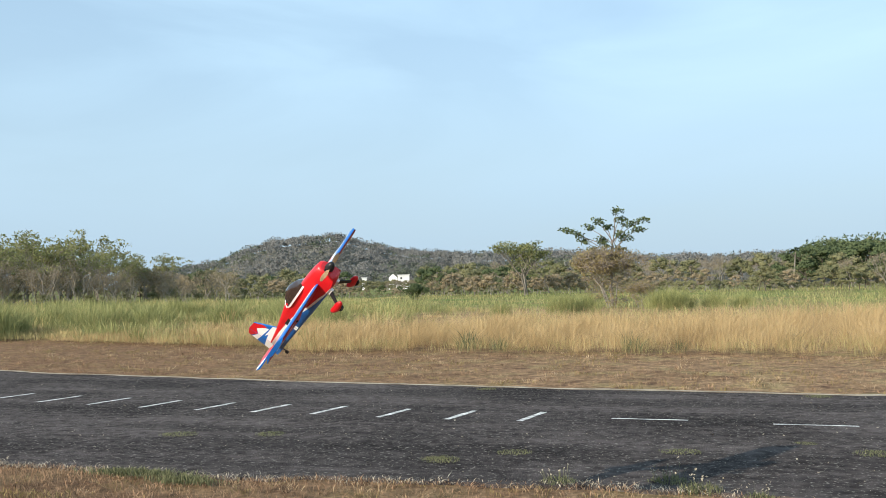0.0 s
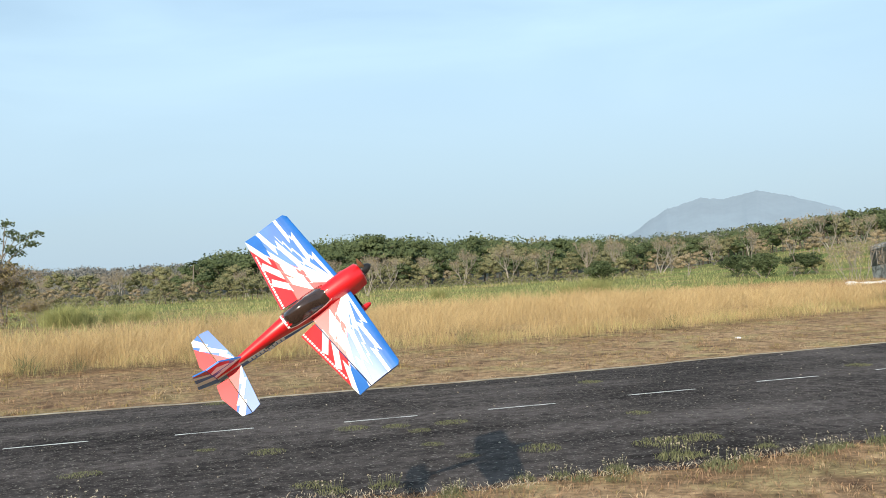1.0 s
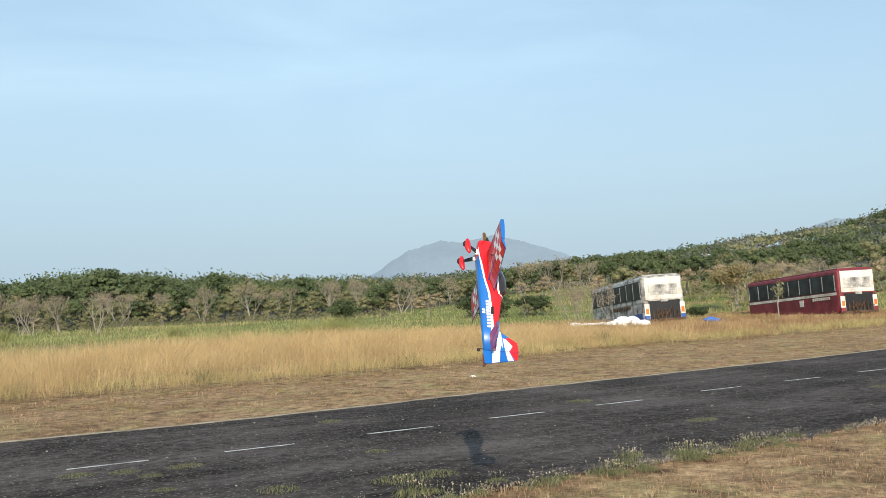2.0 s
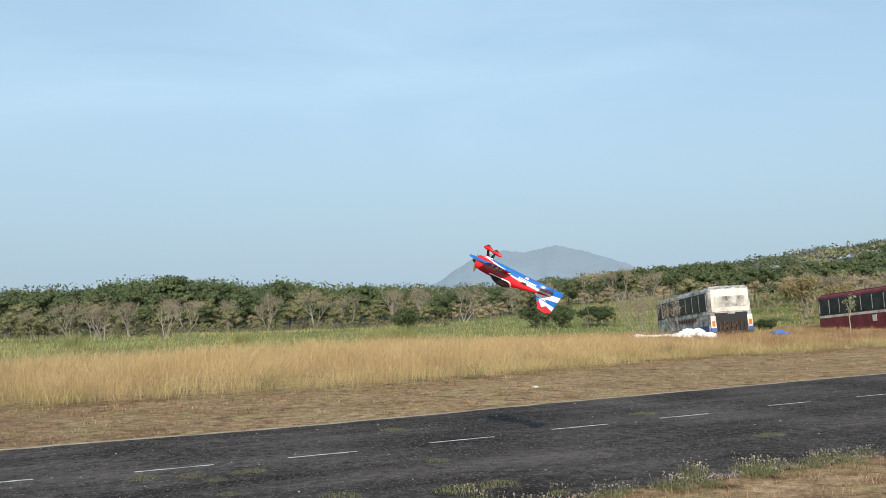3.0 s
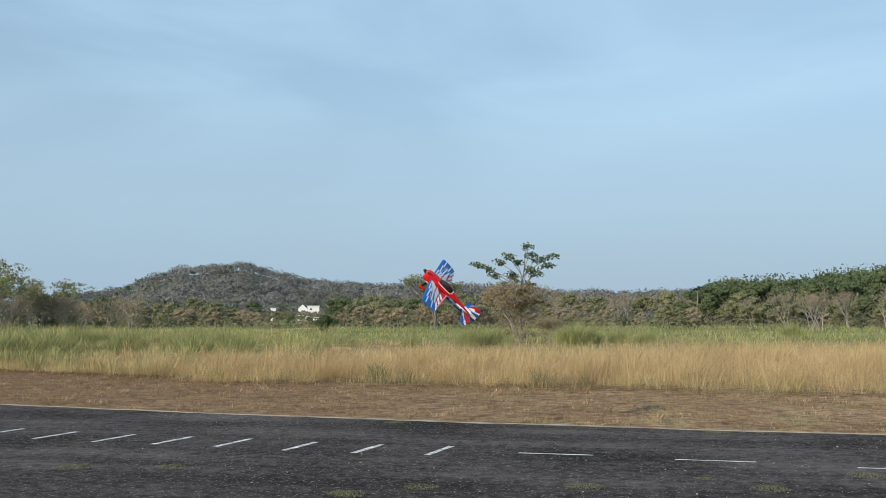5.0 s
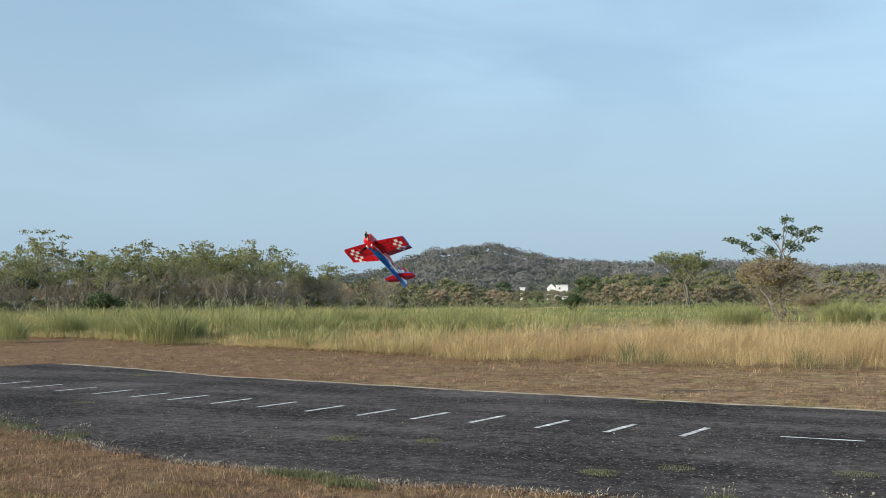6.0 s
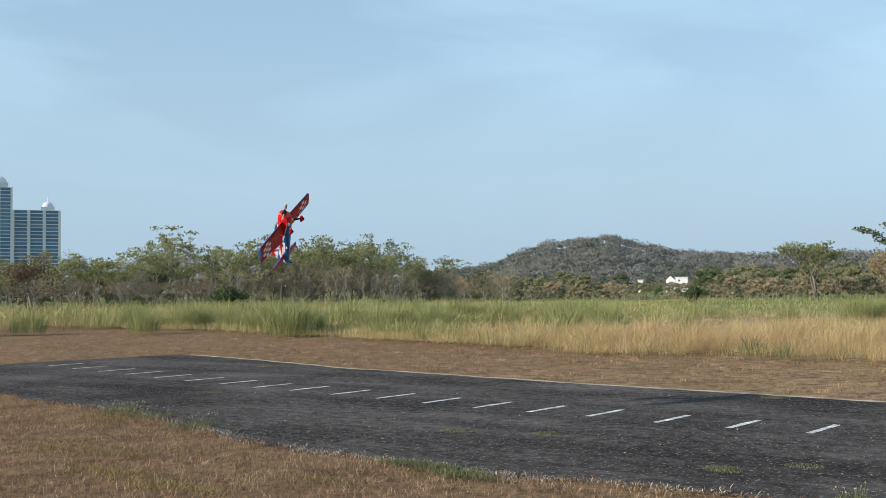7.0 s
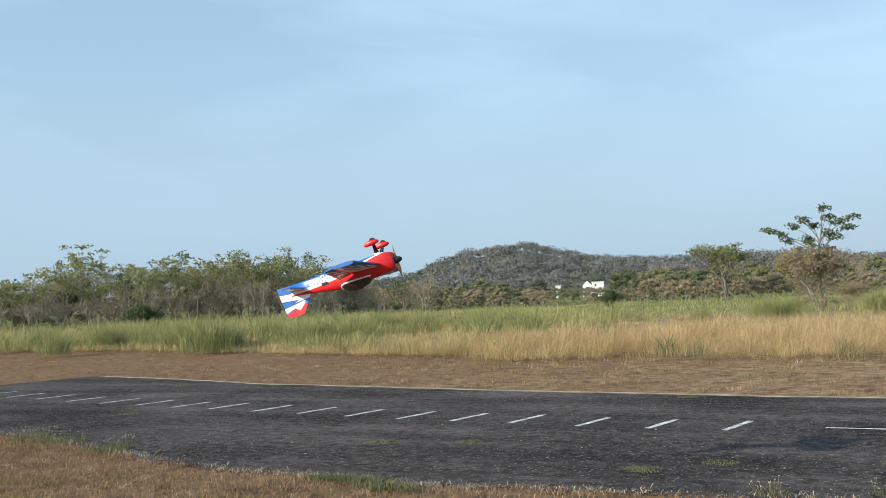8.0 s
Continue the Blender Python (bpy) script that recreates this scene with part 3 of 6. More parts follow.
def tree(name, seed, height, spread, leaf, leaf_size, per_tip, cluster, flat=0.55, label="", category="tree", twigs=0, fill=0, girth=0.4, low=0.06, bark=None, lobes=0, **kw):
    """One tree: tapered trunk with limbs, and a crown of small leaf sprays (and bare twigs)."""
    rng = np.random.default_rng(seed)
    verts, faces, tips = skeleton(seed, height, spread, **kw)
    root = new(name)
    if lobes:
        verts = [v * 0.78 for v in verts]
    child("trunk", mesh_of("trunk", verts, faces, [bark or BARK], smooth=True), root)
    for k in range(fill):
        z = low + (0.94 - low) * rng.random()
        r = girth * height * math.sqrt(max(1 - (2.0 * z - 0.9) ** 2 / 1.25, 0.05)) * rng.random() ** 0.4
        a = rng.uniform(0, 6.28)
        tips.append(Vector((r * math.cos(a), r * math.sin(a), z * height)))
    if lobes:
        cs, rs = [], []
        for k in range(lobes):
            a, out = 2.4 * k + rng.uniform(-0.5, 0.5), girth * height * math.sqrt((k + 0.3) / lobes)
            rs.append(height * rng.uniform(0.13, 0.21))
            cs.append((out * math.cos(a), out * math.sin(a), height * (0.86 - (0.86 - low) * ((k + 0.3) / lobes) ** 1.3 * rng.uniform(0.6, 1.1))))
        child("crown", crown_mesh("crown", rng, cs, rs, flat, per_tip, leaf_size, leaf), root)["kind"] = "stuff"
    elif per_tip:
        quads = leaf_quads(rng, [tuple(t) for t in tips], cluster, flat, per_tip, leaf_size)
        child("crown", quick_mesh("crown", quads, 4, [leaf]), root)["kind"] = "stuff"
    if twigs:
        c = np.repeat(np.array([tuple(t) for t in tips]), twigs, axis=0)
        d = rng.normal(size=c.shape) * np.array([1, 1, 0.8]) + np.array([0, 0, 0.5])
        d /= np.linalg.norm(d, axis=1)[:, None]
        ln = rng.uniform(0.25, 0.75, (len(c), 1)) * cluster * 1.3
        w = np.cross(d, rng.normal(size=c.shape))
        w /= np.linalg.norm(w, axis=1)[:, None] + 1e-9
        tri = np.stack([c - w * 0.012, c + w * 0.012, c + d * ln], axis=1)
        child("bare_twig", quick_mesh("bare_twig", tri.reshape(-1, 3), 3, [TWIG]), root)["kind"] = "stuff"
    return tagged(root, label, category)


def plant(ob, az, d, scale=1.0, turn=0.0, group=""):
    x, y = polar(az, d)
    m = Matrix.Translation((x, y, land(x, y) - 0.05)) @ Matrix.Rotation(turn, 4, "Z")
    c = copy_thing(ob, m)
    c.scale = (scale, scale, scale)
    if group:
        c["group"] = group
    return c


def build_woods():
    rnd = random.Random(21)
    edge = dict(levels=4, fork=0.40, trunk_r=0.048)
    airy = [tree("tree", 100 + k, 6.4, 0.75, LEAF_EDGE, 0.12, 7, 0.42, 0.5, "slender pale-trunked tree with airy olive crown at the wood's edge", twigs=5, stems=2, lean=0.35, **edge) for k in range(6)]
    feather = [tree("tree", 150 + k, 6.6, 0.6, LEAF_EDGE, 0.12, 7, 0.38, 0.5, "tall slim tree with thin feathery leaf clusters", twigs=5, stems=1, lean=0.2, **edge) for k in range(3)]
    dense = [tree("tree", 200 + k, 6.6, 0.85, LEAF_DARK, 0.22, 17, 0.95, 0.75, "broad dark green tree deeper in the wood", levels=4, fork=0.28, trunk_r=0.12) for k in range(3)]
    brown = [tree("tree", 400 + k, 4.4, 0.9, LEAF_BROWN, 0.10, 9, 0.62, 0.8, "low tree with dry brown foliage and grey twigs", twigs=2, levels=3, fork=0.24, trunk_r=0.06, stems=2, lean=0.5, fill=60, girth=0.45) for k in range(3)]
    shrub = [tree("shrub", 500 + k, 2.2, 1.0, LEAF_LIGHT, 0.075, 110, 0.5, 0.8, "rounded olive green shrub in tall grass", "shrub", levels=3, fork=0.24, trunk_r=0.035, stems=3, lean=0.8, lobes=11, girth=0.55, low=0.15) for k in range(3)]
    full_far = [tree("tree", 250 + k, 7.2, 0.85, LEAF_DARK, 0.24, 58, 1.0, 0.66, "broad dark green tree in the far woods", bark=BARK_DARK, levels=2, lobes=10, girth=0.36, low=0.30, fork=0.26, trunk_r=0.12) for k in range(5)]
    olive_far = [tree("tree", 270 + k, 6.4, 0.8, LEAF_LIGHT, 0.205, 52, 1.0, 0.68, "olive green tree in the far woods", bark=BARK_DARK, levels=2, fork=0.26, trunk_r=0.08, lobes=10, girth=0.38, low=0.22) for k in range(4)]
    bare_far = [tree("tree", 300 + k, 6.2, 0.50, LEAF_BROWN, 0.10, 2, 0.7, 0.7, "leafless pale grey tree at the wood's edge", twigs=3, levels=4, fork=0.34, trunk_r=0.11, stems=3, lean=0.55, up=0.5) for k in range(4)]
    brown_far = [tree("tree", 430 + k, 4.6, 0.9, LEAF_BROWN, 0.15, 46, 0.8, 0.7, "low dry brown tree", twigs=3, levels=3, fork=0.24, trunk_r=0.05, stems=2, lean=0.5, lobes=10, girth=0.40, low=0.16) for k in range(3)]
    shrub_far = [tree("shrub", 530 + k, 2.6, 1.0, LEAF_LIGHT, 0.13, 40, 0.6, 0.75, "olive shrub", "shrub", levels=2, fork=0.2, trunk_r=0.03, stems=2, lean=0.8, lobes=9, girth=0.52, low=0.12) for k in range(3)]
    poles = [tree("sapling", 560 + k, 4.6, 0.32, LEAF_BROWN, 0.07, 2, 0.4, 0.6, "thin pale leaning saplings, nearly leafless", "sapling", twigs=4, levels=3, fork=0.48, trunk_r=0.034, stems=4, lean=0.5, up=0.5) for k in range(4)]
    every = poles + airy + feather + dense + brown + shrub + full_far + olive_far + bare_far + brown_far + shrub_far

    def spots(az0, az1, d0, d1, count, size):
        for k in range(count):
            az = az0 + (az1 - az0) * (k + rnd.uniform(0.1, 0.9)) / count
            low = 0.4 if -21.3 < az < -17.2 and d0 < 240 else 1.0
            yield az, rnd.uniform(d0, d1), size(az) * rnd.uniform(0.80, 1.12) * low, rnd.uniform(0, 6.28)

    def row(kinds, az0, az1, d0, d1, count, size, group):
        for az, d, s, turn in spots(az0, az1, d0, d1, count, size):
            plant(rnd.choice(kinds), az, d, s, turn, group)

    far = {}

    def mass(kinds, az0, az1, d0, d1, count, size):
        for az, d, s, turn in spots(az0, az1, d0, d1, count, size):
            x, y = polar(az, d)
            m = Matrix.Translation((x, y, land(x, y) - 0.05)) @ Matrix.Rotation(turn, 4, "Z") @ Matrix.Scale(s, 4)
            for c in rnd.choice(kinds).children:
                far.setdefault(c.data.materials[0].name, []).append((c.data, m))

    # wood's edge to the west: airy trees in front of darker ones
    west = lambda az: 0.94 * table((-64, -57, -54.5, -52, -50, -48, -45, -42, -39, -36, -34, -32, -29), (0.80, 0.66, 0.70, 0.78, 0.68, 0.98, 0.84, 0.95, 1.06, 1.0, 0.80, 0.66, 0.55), az)
    row(airy, -66, -33, 84, 100, 34, west, "wood edge to the west")
    row(feather, -60, -30, 84, 94, 20, lambda az: west(az) * 1.08, "wood edge to the west")
    row(airy, -66, -32, 96, 116, 28, lambda az: west(az) * 1.0, "wood edge to the west")
    row(dense, -66, -30, 108, 126, 8, lambda az: west(az) * 0.78, "wood edge to the west")
    row(brown, -66, -28, 86, 112, 50, lambda az: 0.70, "undergrowth at the wood")
    row(poles, -62, -30, 81, 90, 24, lambda az: west(az) * 0.85, "saplings at the wood's edge")
    row(shrub, -66, -27, 80, 106, 24, lambda az: 0.62, "undergrowth at the wood")
    umber = tree("tree", 470, 4.3, 0.9, LEAF_UMBER, 0.09, 12, 0.5, 0.7, "low round tree with dull brown foliage", levels=4, fork=0.20, trunk_r=0.07, stems=2, lean=0.4, fill=70, girth=0.5, low=0.25)
    every.append(umber)
    plant(umber, -54.6, 79.0, 1.0, 0.3)
    row(shrub, 36, 44, 84, 94, 3, lambda az: 0.55, "scrub beside the buses")
    # far woods, too many to count
    mass(full_far + olive_far * 2, -66, -31, 116, 138, 46, lambda az: west(az) * 0.62)
    mass(shrub_far + brown_far + olive_far, -66, -26, 110, 135, 58, lambda az: 0.8)
    mass(brown_far * 2 + bare_far, -66, -33, 114, 130, 50, lambda az: 0.92)
    mass(brown_far + shrub_far + shrub_far + olive_far, -32, -3, 128, 190, 92, lambda az: 0.58)
    mass(full_far + olive_far, -30, -11, 125, 160, 24, lambda az: 0.52)
    mass(shrub_far * 3 + brown_far, -33, 4, 116, 136, 74, lambda az: 0.60)
    mass(shrub_far, -21.5, -17.0, 241, 252, 20, lambda az: 1.0)
    mass(bare_far + brown_far + olive_far * 2, -20, 6, 200, 250, 74, lambda az: 0.95)
    east = lambda az: table((2, 4.5, 9, 13, 16, 19, 20.5, 24, 28, 31, 36, 40, 48), (0.62, 0.9, 0.95, 1.12, 1.05, 0.85, 1.08, 0.90, 0.75, 0.68, 0.68, 0.70, 0.75), az)
    mass(full_far, 3.2, 46, 176, 198, 66, lambda az: east(az) * 1.16)
    mass(full_far * 3 + olive_far * 4, 3, 46, 164, 180, 44, lambda az: east(az) * 0.92)
    mass(olive_far * 5 + brown_far * 2 + full_far * 2, 2, 32, 152, 168, 50, lambda az: east(az) * 0.56)
    mass(shrub_far * 3 + olive_far * 2, 12, 29, 134, 152, 46, lambda az: 0.52)
    mass(shrub_far * 3 + olive_far * 2 + brown_far, 2, 14, 104, 124, 34, lambda az: 0.40)
    mass(bare_far, 13, 30, 128, 146, 7, lambda az: 0.84)
    mass(bare_far, 6.5, 14, 98, 114, 6, lambda az: 0.62)
    mass(shrub_far + olive_far * 3 + full_far * 4, 43, 66, 112, 165, 60, lambda az: 0.62)
    mass(full_far * 3 + olive_far * 2 + brown_far, 28, 44, 150, 170, 46, lambda az: 0.62)
    mass(shrub_far * 2 + brown_far, 44, 66, 98, 114, 36, lambda az: 0.7)
    mass(shrub_far * 2 + brown_far, 29, 44, 104, 140, 16, lambda az: 0.55)
    mass(bare_far, 30, 43, 120, 146, 5, lambda az: 0.75)
    mass(poles, 40.6, 42.0, 53, 57, 3, lambda az: 0.62)
    mass(poles, 43.2, 43.6, 50, 51, 1, lambda az: 0.5)
    mass(bare_far, 50.0, 57, 92, 100, 5, lambda az: 0.66)
    # low scrub that closes the foot of the far tree lines
    mass(shrub_far * 2 + brown_far, -32, 4, 112, 124, 120, lambda az: 0.50)
    mass(shrub_far, 3, 30, 118, 132, 70, lambda az: 0.42)
    for name, sources in far.items():
        mat = bpy.data.materials[name]
        tagged(new("woodland", joined("woodland", sources, mat)), "mixed dry and green woodland far across the field", "woodland", kind="stuff")
    for o in every:
        for c in (*o.children, o):
            bpy.data.objects.remove(c)


def build_lone_trees():
    """The tall feathery tree over a dry bush, and the small dark tree beside it."""
    rng = np.random.default_rng(7)
    x, y = polar(-6.05, 61.0)
    root = new("tree")
    root.location = (x, y, land(x, y) - 0.03)
    verts, faces, tips = [], [], []
    right = Vector((math.cos(radians(6)), math.sin(radians(6)), 0))
    away = Vector((-right.y, right.x, 0))

    def at(u, w, z):
        return right * u + away * w + Vector((0, 0, z))

    trunk = [at(0, 0, 0), at(-0.08, 0.05, 1.2), at(0.06, 0, 2.3), at(-0.05, 0.1, 3.2), at(0.12, 0, 4.0), at(0.22, 0.1, 4.7)]
    for k in range(5):
        tube(verts, faces, trunk[k], trunk[k + 1], 0.11 - 0.018 * k, 0.092 - 0.018 * k, 8)
    limbs = [(-2.9, 0.3, 4.85), (-2.2, -0.4, 4.6), (-1.5, 0.6, 5.0), (-0.9, -0.3, 5.35), (-0.3, 0.5, 5.0), (0.35, -0.2, 5.95), (0.55, 0.4, 5.45), (1.0, 0.2, 5.15), (1.9, 0.3, 5.35), (1.6, -0.5, 4.75), (-0.7, 0.2, 4.2), (0.5, -0.5, 4.5), (-1.2, 0.3, 3.6), (-0.5, -0.6, 3.9), (-1.8, 0.1, 4.15), (0.9, -0.2, 4.25), (0.4, 0.3, 3.6)]
    for u, w, z in limbs:
        end = at(u, w, z)
        root_at = min(max((z - 1.9 + 0.25 * w) / 0.85, 2.0), 4.9)
        k = int(root_at)
        start = trunk[k].lerp(trunk[min(k + 1, 5)], root_at - k)
        mid = start.lerp(end, 0.5) + at(0, 0.2 * w, 0.16 - 0.07 * abs(u))
        tube(verts, faces, start, mid, 0.034, 0.024, 5)
        tube(verts, faces, mid, end, 0.024, 0.012, 5)
        tips += [end, mid.lerp(end, 0.72), end + Vector((0.25, 0.1, -0.1))] if z > 3.5 else [end]
    child("trunk", mesh_of("trunk", verts, faces, [BARK], smooth=True), root)
    quads = leaf_quads(rng, [tuple(t) for t in tips], 0.37, 0.5, 34, 0.095)
    child("crown", quick_mesh("crown", quads, 4, [LEAF_DARK]), root)
    tagged(root, "tall sparse tree with feathery dark leaf clusters above a dry bush", "tree")

    bush = tree("bush", 611, 3.4, 0.8, LEAF_RUST, 0.07, 12, 0.6, 0.8, "dry brown bush round the foot of a tall tree", "bush", twigs=14, levels=4, fork=0.30, trunk_r=0.035, stems=4, lean=0.45, fill=90, girth=0.46)
    plant(bush, -6.2, 58.5, 1.0, 0.7)
    plant(bush, -4.4, 57.0, 0.42, 2.0)
    small = tree("tree", 620, 6.2, 0.85, LEAF_EDGE, 0.12, 15, 0.7, 0.4, "small umbrella-shaped green tree in the meadow", levels=4, fork=0.12, trunk_r=0.04, stems=3, lean=0.4, up=0.5, fill=34, girth=0.42, low=0.3)
    plant(small, -10.8, 112.0, 0.98, 1.1)
    green = tree("shrub", 630, 2.4, 1.0, LEAF_DARK, 0.13, 30, 0.5, 0.7, "dense dark green shrub in the tall grass", "shrub", levels=3, fork=0.25, trunk_r=0.04, stems=4, lean=0.8, fill=40, girth=0.55)
    plant(green, -17.5, 95.0, 0.62, 0.2)
    plant(green, 27.5, 98.0, 0.9, 2.2)
    plant(green, 35.2, 92.0, 0.75, 1.2)
    plant(green, 38.6, 88.0, 0.7, 0.4)
    plant(green, -44.5, 78.0, 0.8, 0.8)
    pale = tree("tree", 640, 5.0, 0.5, LEAF_BROWN, 0.1, 3, 0.4, 0.6, "slim leafless white-barked tree in the meadow", twigs=8, levels=4, fork=0.5, trunk_r=0.07)
    plant(pale, 38.3, 88.0, 0.95, 0.5)
    plant(pale, 31.5, 120.0, 0.85, 1.5)
    gold = tree("bush", 650, 3.6, 0.7, LEAF_RUST, 0.10, 14, 0.5, 0.8, "yellowing leafy bush between two derelict buses", "bush", twigs=2, levels=4, fork=0.25, trunk_r=0.05, stems=3, lean=0.5, fill=40, girth=0.36, low=0.1)
    plant(gold, 50.2, 82.0, 1.0, 0.4)
    plant(gold, 52.0, 86.0, 0.8, 2.0)
    plant(green, 47.9, 66.0, 0.34, 0.9)
    plant(green, 36.6, 86.0, 0.8, 2.9)
    young = tree("sapling", 660, 3.0, 0.35, LEAF_LIGHT, 0.09, 16, 0.35, 0.8, "young tree with a pale trunk and one green tuft", "sapling", levels=2, fork=0.8, trunk_r=0.09, lean=0.3)
    plant(young, 52.3, 57.0, 0.72, 1.2)
    for o in (bush, small, green, pale, gold, young):
        for c in (*o.children, o):
            bpy.data.objects.remove(c)


def palm_tree(az, d, height):
    x, y = polar(az, d)
    root = new("palm_tree")
    root.location = (x, y, land(x, y))
    verts, faces = [], []
    for k in range(4):
        tube(verts, faces, Vector((0.1 * k, 0, height * k / 4)), Vector((0.1 * k + 0.1, 0, height * (k + 1) / 4)), 0.16 - 0.02 * k, 0.14 - 0.02 * k, 6)
    child("trunk", mesh_of("trunk", verts, faces, [BARK]), root)
    rnd, quads = random.Random(4), []
    for k in range(22):
        a, lift = rnd.uniform(0, 6.28), rnd.uniform(-0.2, 1.0)
        p = Vector((0.4, 0, height))
        d0 = Vector((math.cos(a), math.sin(a), lift))
        for s in range(5):
            q = p + d0.normalized() * 0.45
            side = d0.cross(Vector((0, 0, 1))).normalized() * (0.22 - 0.035 * s)
            quads += [p - side, q - side * 0.8 + Vector((0, 0, -0.12)), q, p, p + side, p, q, q + side * 0.8 + Vector((0, 0, -0.12))]
            p, d0 = q, d0 + Vector((0, 0, -0.33))
    child("crown", quick_mesh("crown", [tuple(v) for v in quads], 4, [LEAF_DARK]), root)
    tagged(root, "palm standing above the far woods", "palm")


def wooded_hill(name, az0, az1, d0, d1, crest, label, crowns, mats, seed, size=0.9):
    """A far hill: a slope up to the crest line, covered with tree crowns."""
    rng = np.random.default_rng(seed)
    na, nd = int((az1 - az0) * 2) + 2, 14

    def height(az, t):
        edge = min(smooth01(az0, az0 + 1.5, az), 1 - smooth01(az1 - 1.5, az1, az))
        d = d0 + (d1 - d0) * t
        top = math.tan(radians(crest(az))) * d1 + 1.6 - 4.0
        return edge * top * smooth01(-0.15, 1.0, t) - 0.5

    verts, faces = [], []
    for i in range(na):
        az = az0 + (az1 - az0) * i / (na - 1)
        for j in range(nd + 4):
            t = j / nd
            x, y = polar(az, d0 + (d1 - d0) * t)
            z = height(az, min(t, 1)) - max(t - 1, 0) * 60
            verts.append((x, y, z))
    w = nd + 4
    for i in range(na - 1):
        for j in range(w - 1):
            faces.append((i * w + j, (i + 1) * w + j, (i + 1) * w + j + 1, i * w + j + 1))
    hill = new(name, mesh_of(name, verts, faces, [HILL_SOIL], smooth=True))
    tagged(hill, label, "hill", kind="structure")
    centres, kind = [], []
    for k in range(crowns):
        az = rng.uniform(az0, az1)
        t = 1.0 if k % 5 == 0 else rng.random() ** 0.8
        x, y = polar(az, d0 + (d1 - d0) * t)
        z = height(az, t)
        centres.append((x, y, z + rng.uniform(1.0, 3.0)))
        shares = np.cumsum([m[1] for m in mats])
        stand = 0.5 + 0.75 * noise.noise((x * 0.035, y * 0.035, seed)) + 0.16 * rng.normal()
        kind.append(int(np.searchsorted(shares[:-1], stand)))
    centres, kind = np.array(centres), np.array(kind)
    for k, (m, share) in enumerate(mats):
        c = centres[kind == k]
        if len(c):
            me = quick_mesh("woodland", lobed_sprays(rng, c, 1.2 + 3.2 * rng.random(len(c)) ** 1.5, 0.74, 64, size * 1.05, 0.6), 3, [m])
            tagged(new("woodland", me), "dense far woodland on a hillside", "woodland", kind="stuff")


def mountain(az0, az1, d, crest, depth):
    verts, faces, n = [], [], 160
    for i in range(n + 1):
        az = az0 + (az1 - az0) * i / n
        e = crest(az) + 0.10 * noise.noise((az * 1.3, 0, 1)) + 0.06 * noise.noise((az * 4, 0, 2)) + 0.03 * noise.noise((az * 11, 0, 3))
        for j in range(9):
            t = j / 8
            rr = d - depth * (1 - t)
            x, y = polar(az, rr)
            z = (math.tan(radians(e)) * d + 1.6) * (t ** 1.3) + (34 * noise.noise((az * 0.9, t * 1.5, 5)) + 22 * noise.noise((az * 2.3, t * 2.5, 8))) * t * (1 - t)
            verts.append((x, y, z - 2))
    for i in range(n):
        for j in range(8):
            a = i * 9 + j
            faces.append((a, a + 9, a + 10, a + 1))
    tagged(new("backdrop", mesh_of("backdrop", verts, faces, [HAZE], smooth=True)), "blue-grey mountain ridge, haze painted into its colour", "mountain", kind="structure")


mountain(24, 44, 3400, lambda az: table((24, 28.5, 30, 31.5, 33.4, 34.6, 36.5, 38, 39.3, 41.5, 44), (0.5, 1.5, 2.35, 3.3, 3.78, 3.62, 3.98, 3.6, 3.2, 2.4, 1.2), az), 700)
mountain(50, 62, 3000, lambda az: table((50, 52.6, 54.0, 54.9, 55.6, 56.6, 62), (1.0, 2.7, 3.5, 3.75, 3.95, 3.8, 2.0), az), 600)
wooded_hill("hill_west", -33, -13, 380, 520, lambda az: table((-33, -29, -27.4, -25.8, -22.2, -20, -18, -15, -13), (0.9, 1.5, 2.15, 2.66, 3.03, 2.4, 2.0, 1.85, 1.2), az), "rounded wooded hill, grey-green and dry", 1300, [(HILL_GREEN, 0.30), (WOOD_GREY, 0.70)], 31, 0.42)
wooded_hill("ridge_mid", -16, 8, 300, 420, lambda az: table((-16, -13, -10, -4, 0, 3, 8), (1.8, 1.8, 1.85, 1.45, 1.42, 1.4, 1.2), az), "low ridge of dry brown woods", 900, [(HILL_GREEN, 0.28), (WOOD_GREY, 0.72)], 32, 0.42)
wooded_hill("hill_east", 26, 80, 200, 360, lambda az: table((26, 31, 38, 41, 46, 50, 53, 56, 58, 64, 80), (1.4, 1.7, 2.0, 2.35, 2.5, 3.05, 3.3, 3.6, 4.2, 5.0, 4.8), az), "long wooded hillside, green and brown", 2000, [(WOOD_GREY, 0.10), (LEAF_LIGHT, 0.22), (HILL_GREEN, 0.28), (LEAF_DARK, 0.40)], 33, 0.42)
wooded_hill("wood_east", 3.5, 30, 190, 240, lambda az: table((3.5, 5, 9, 13, 16, 19, 20.5, 24, 30), (1.5, 1.95, 2.15, 2.6, 2.45, 2.0, 2.2, 2.0, 1.8), az), "dark wooded rise", 640, [(LEAF_DARK, 0.8), (LEAF_LIGHT, 0.2)], 34, 0.34)
build_woods()
build_lone_trees()
palm_tree(3.9, 168.0, 5.6)


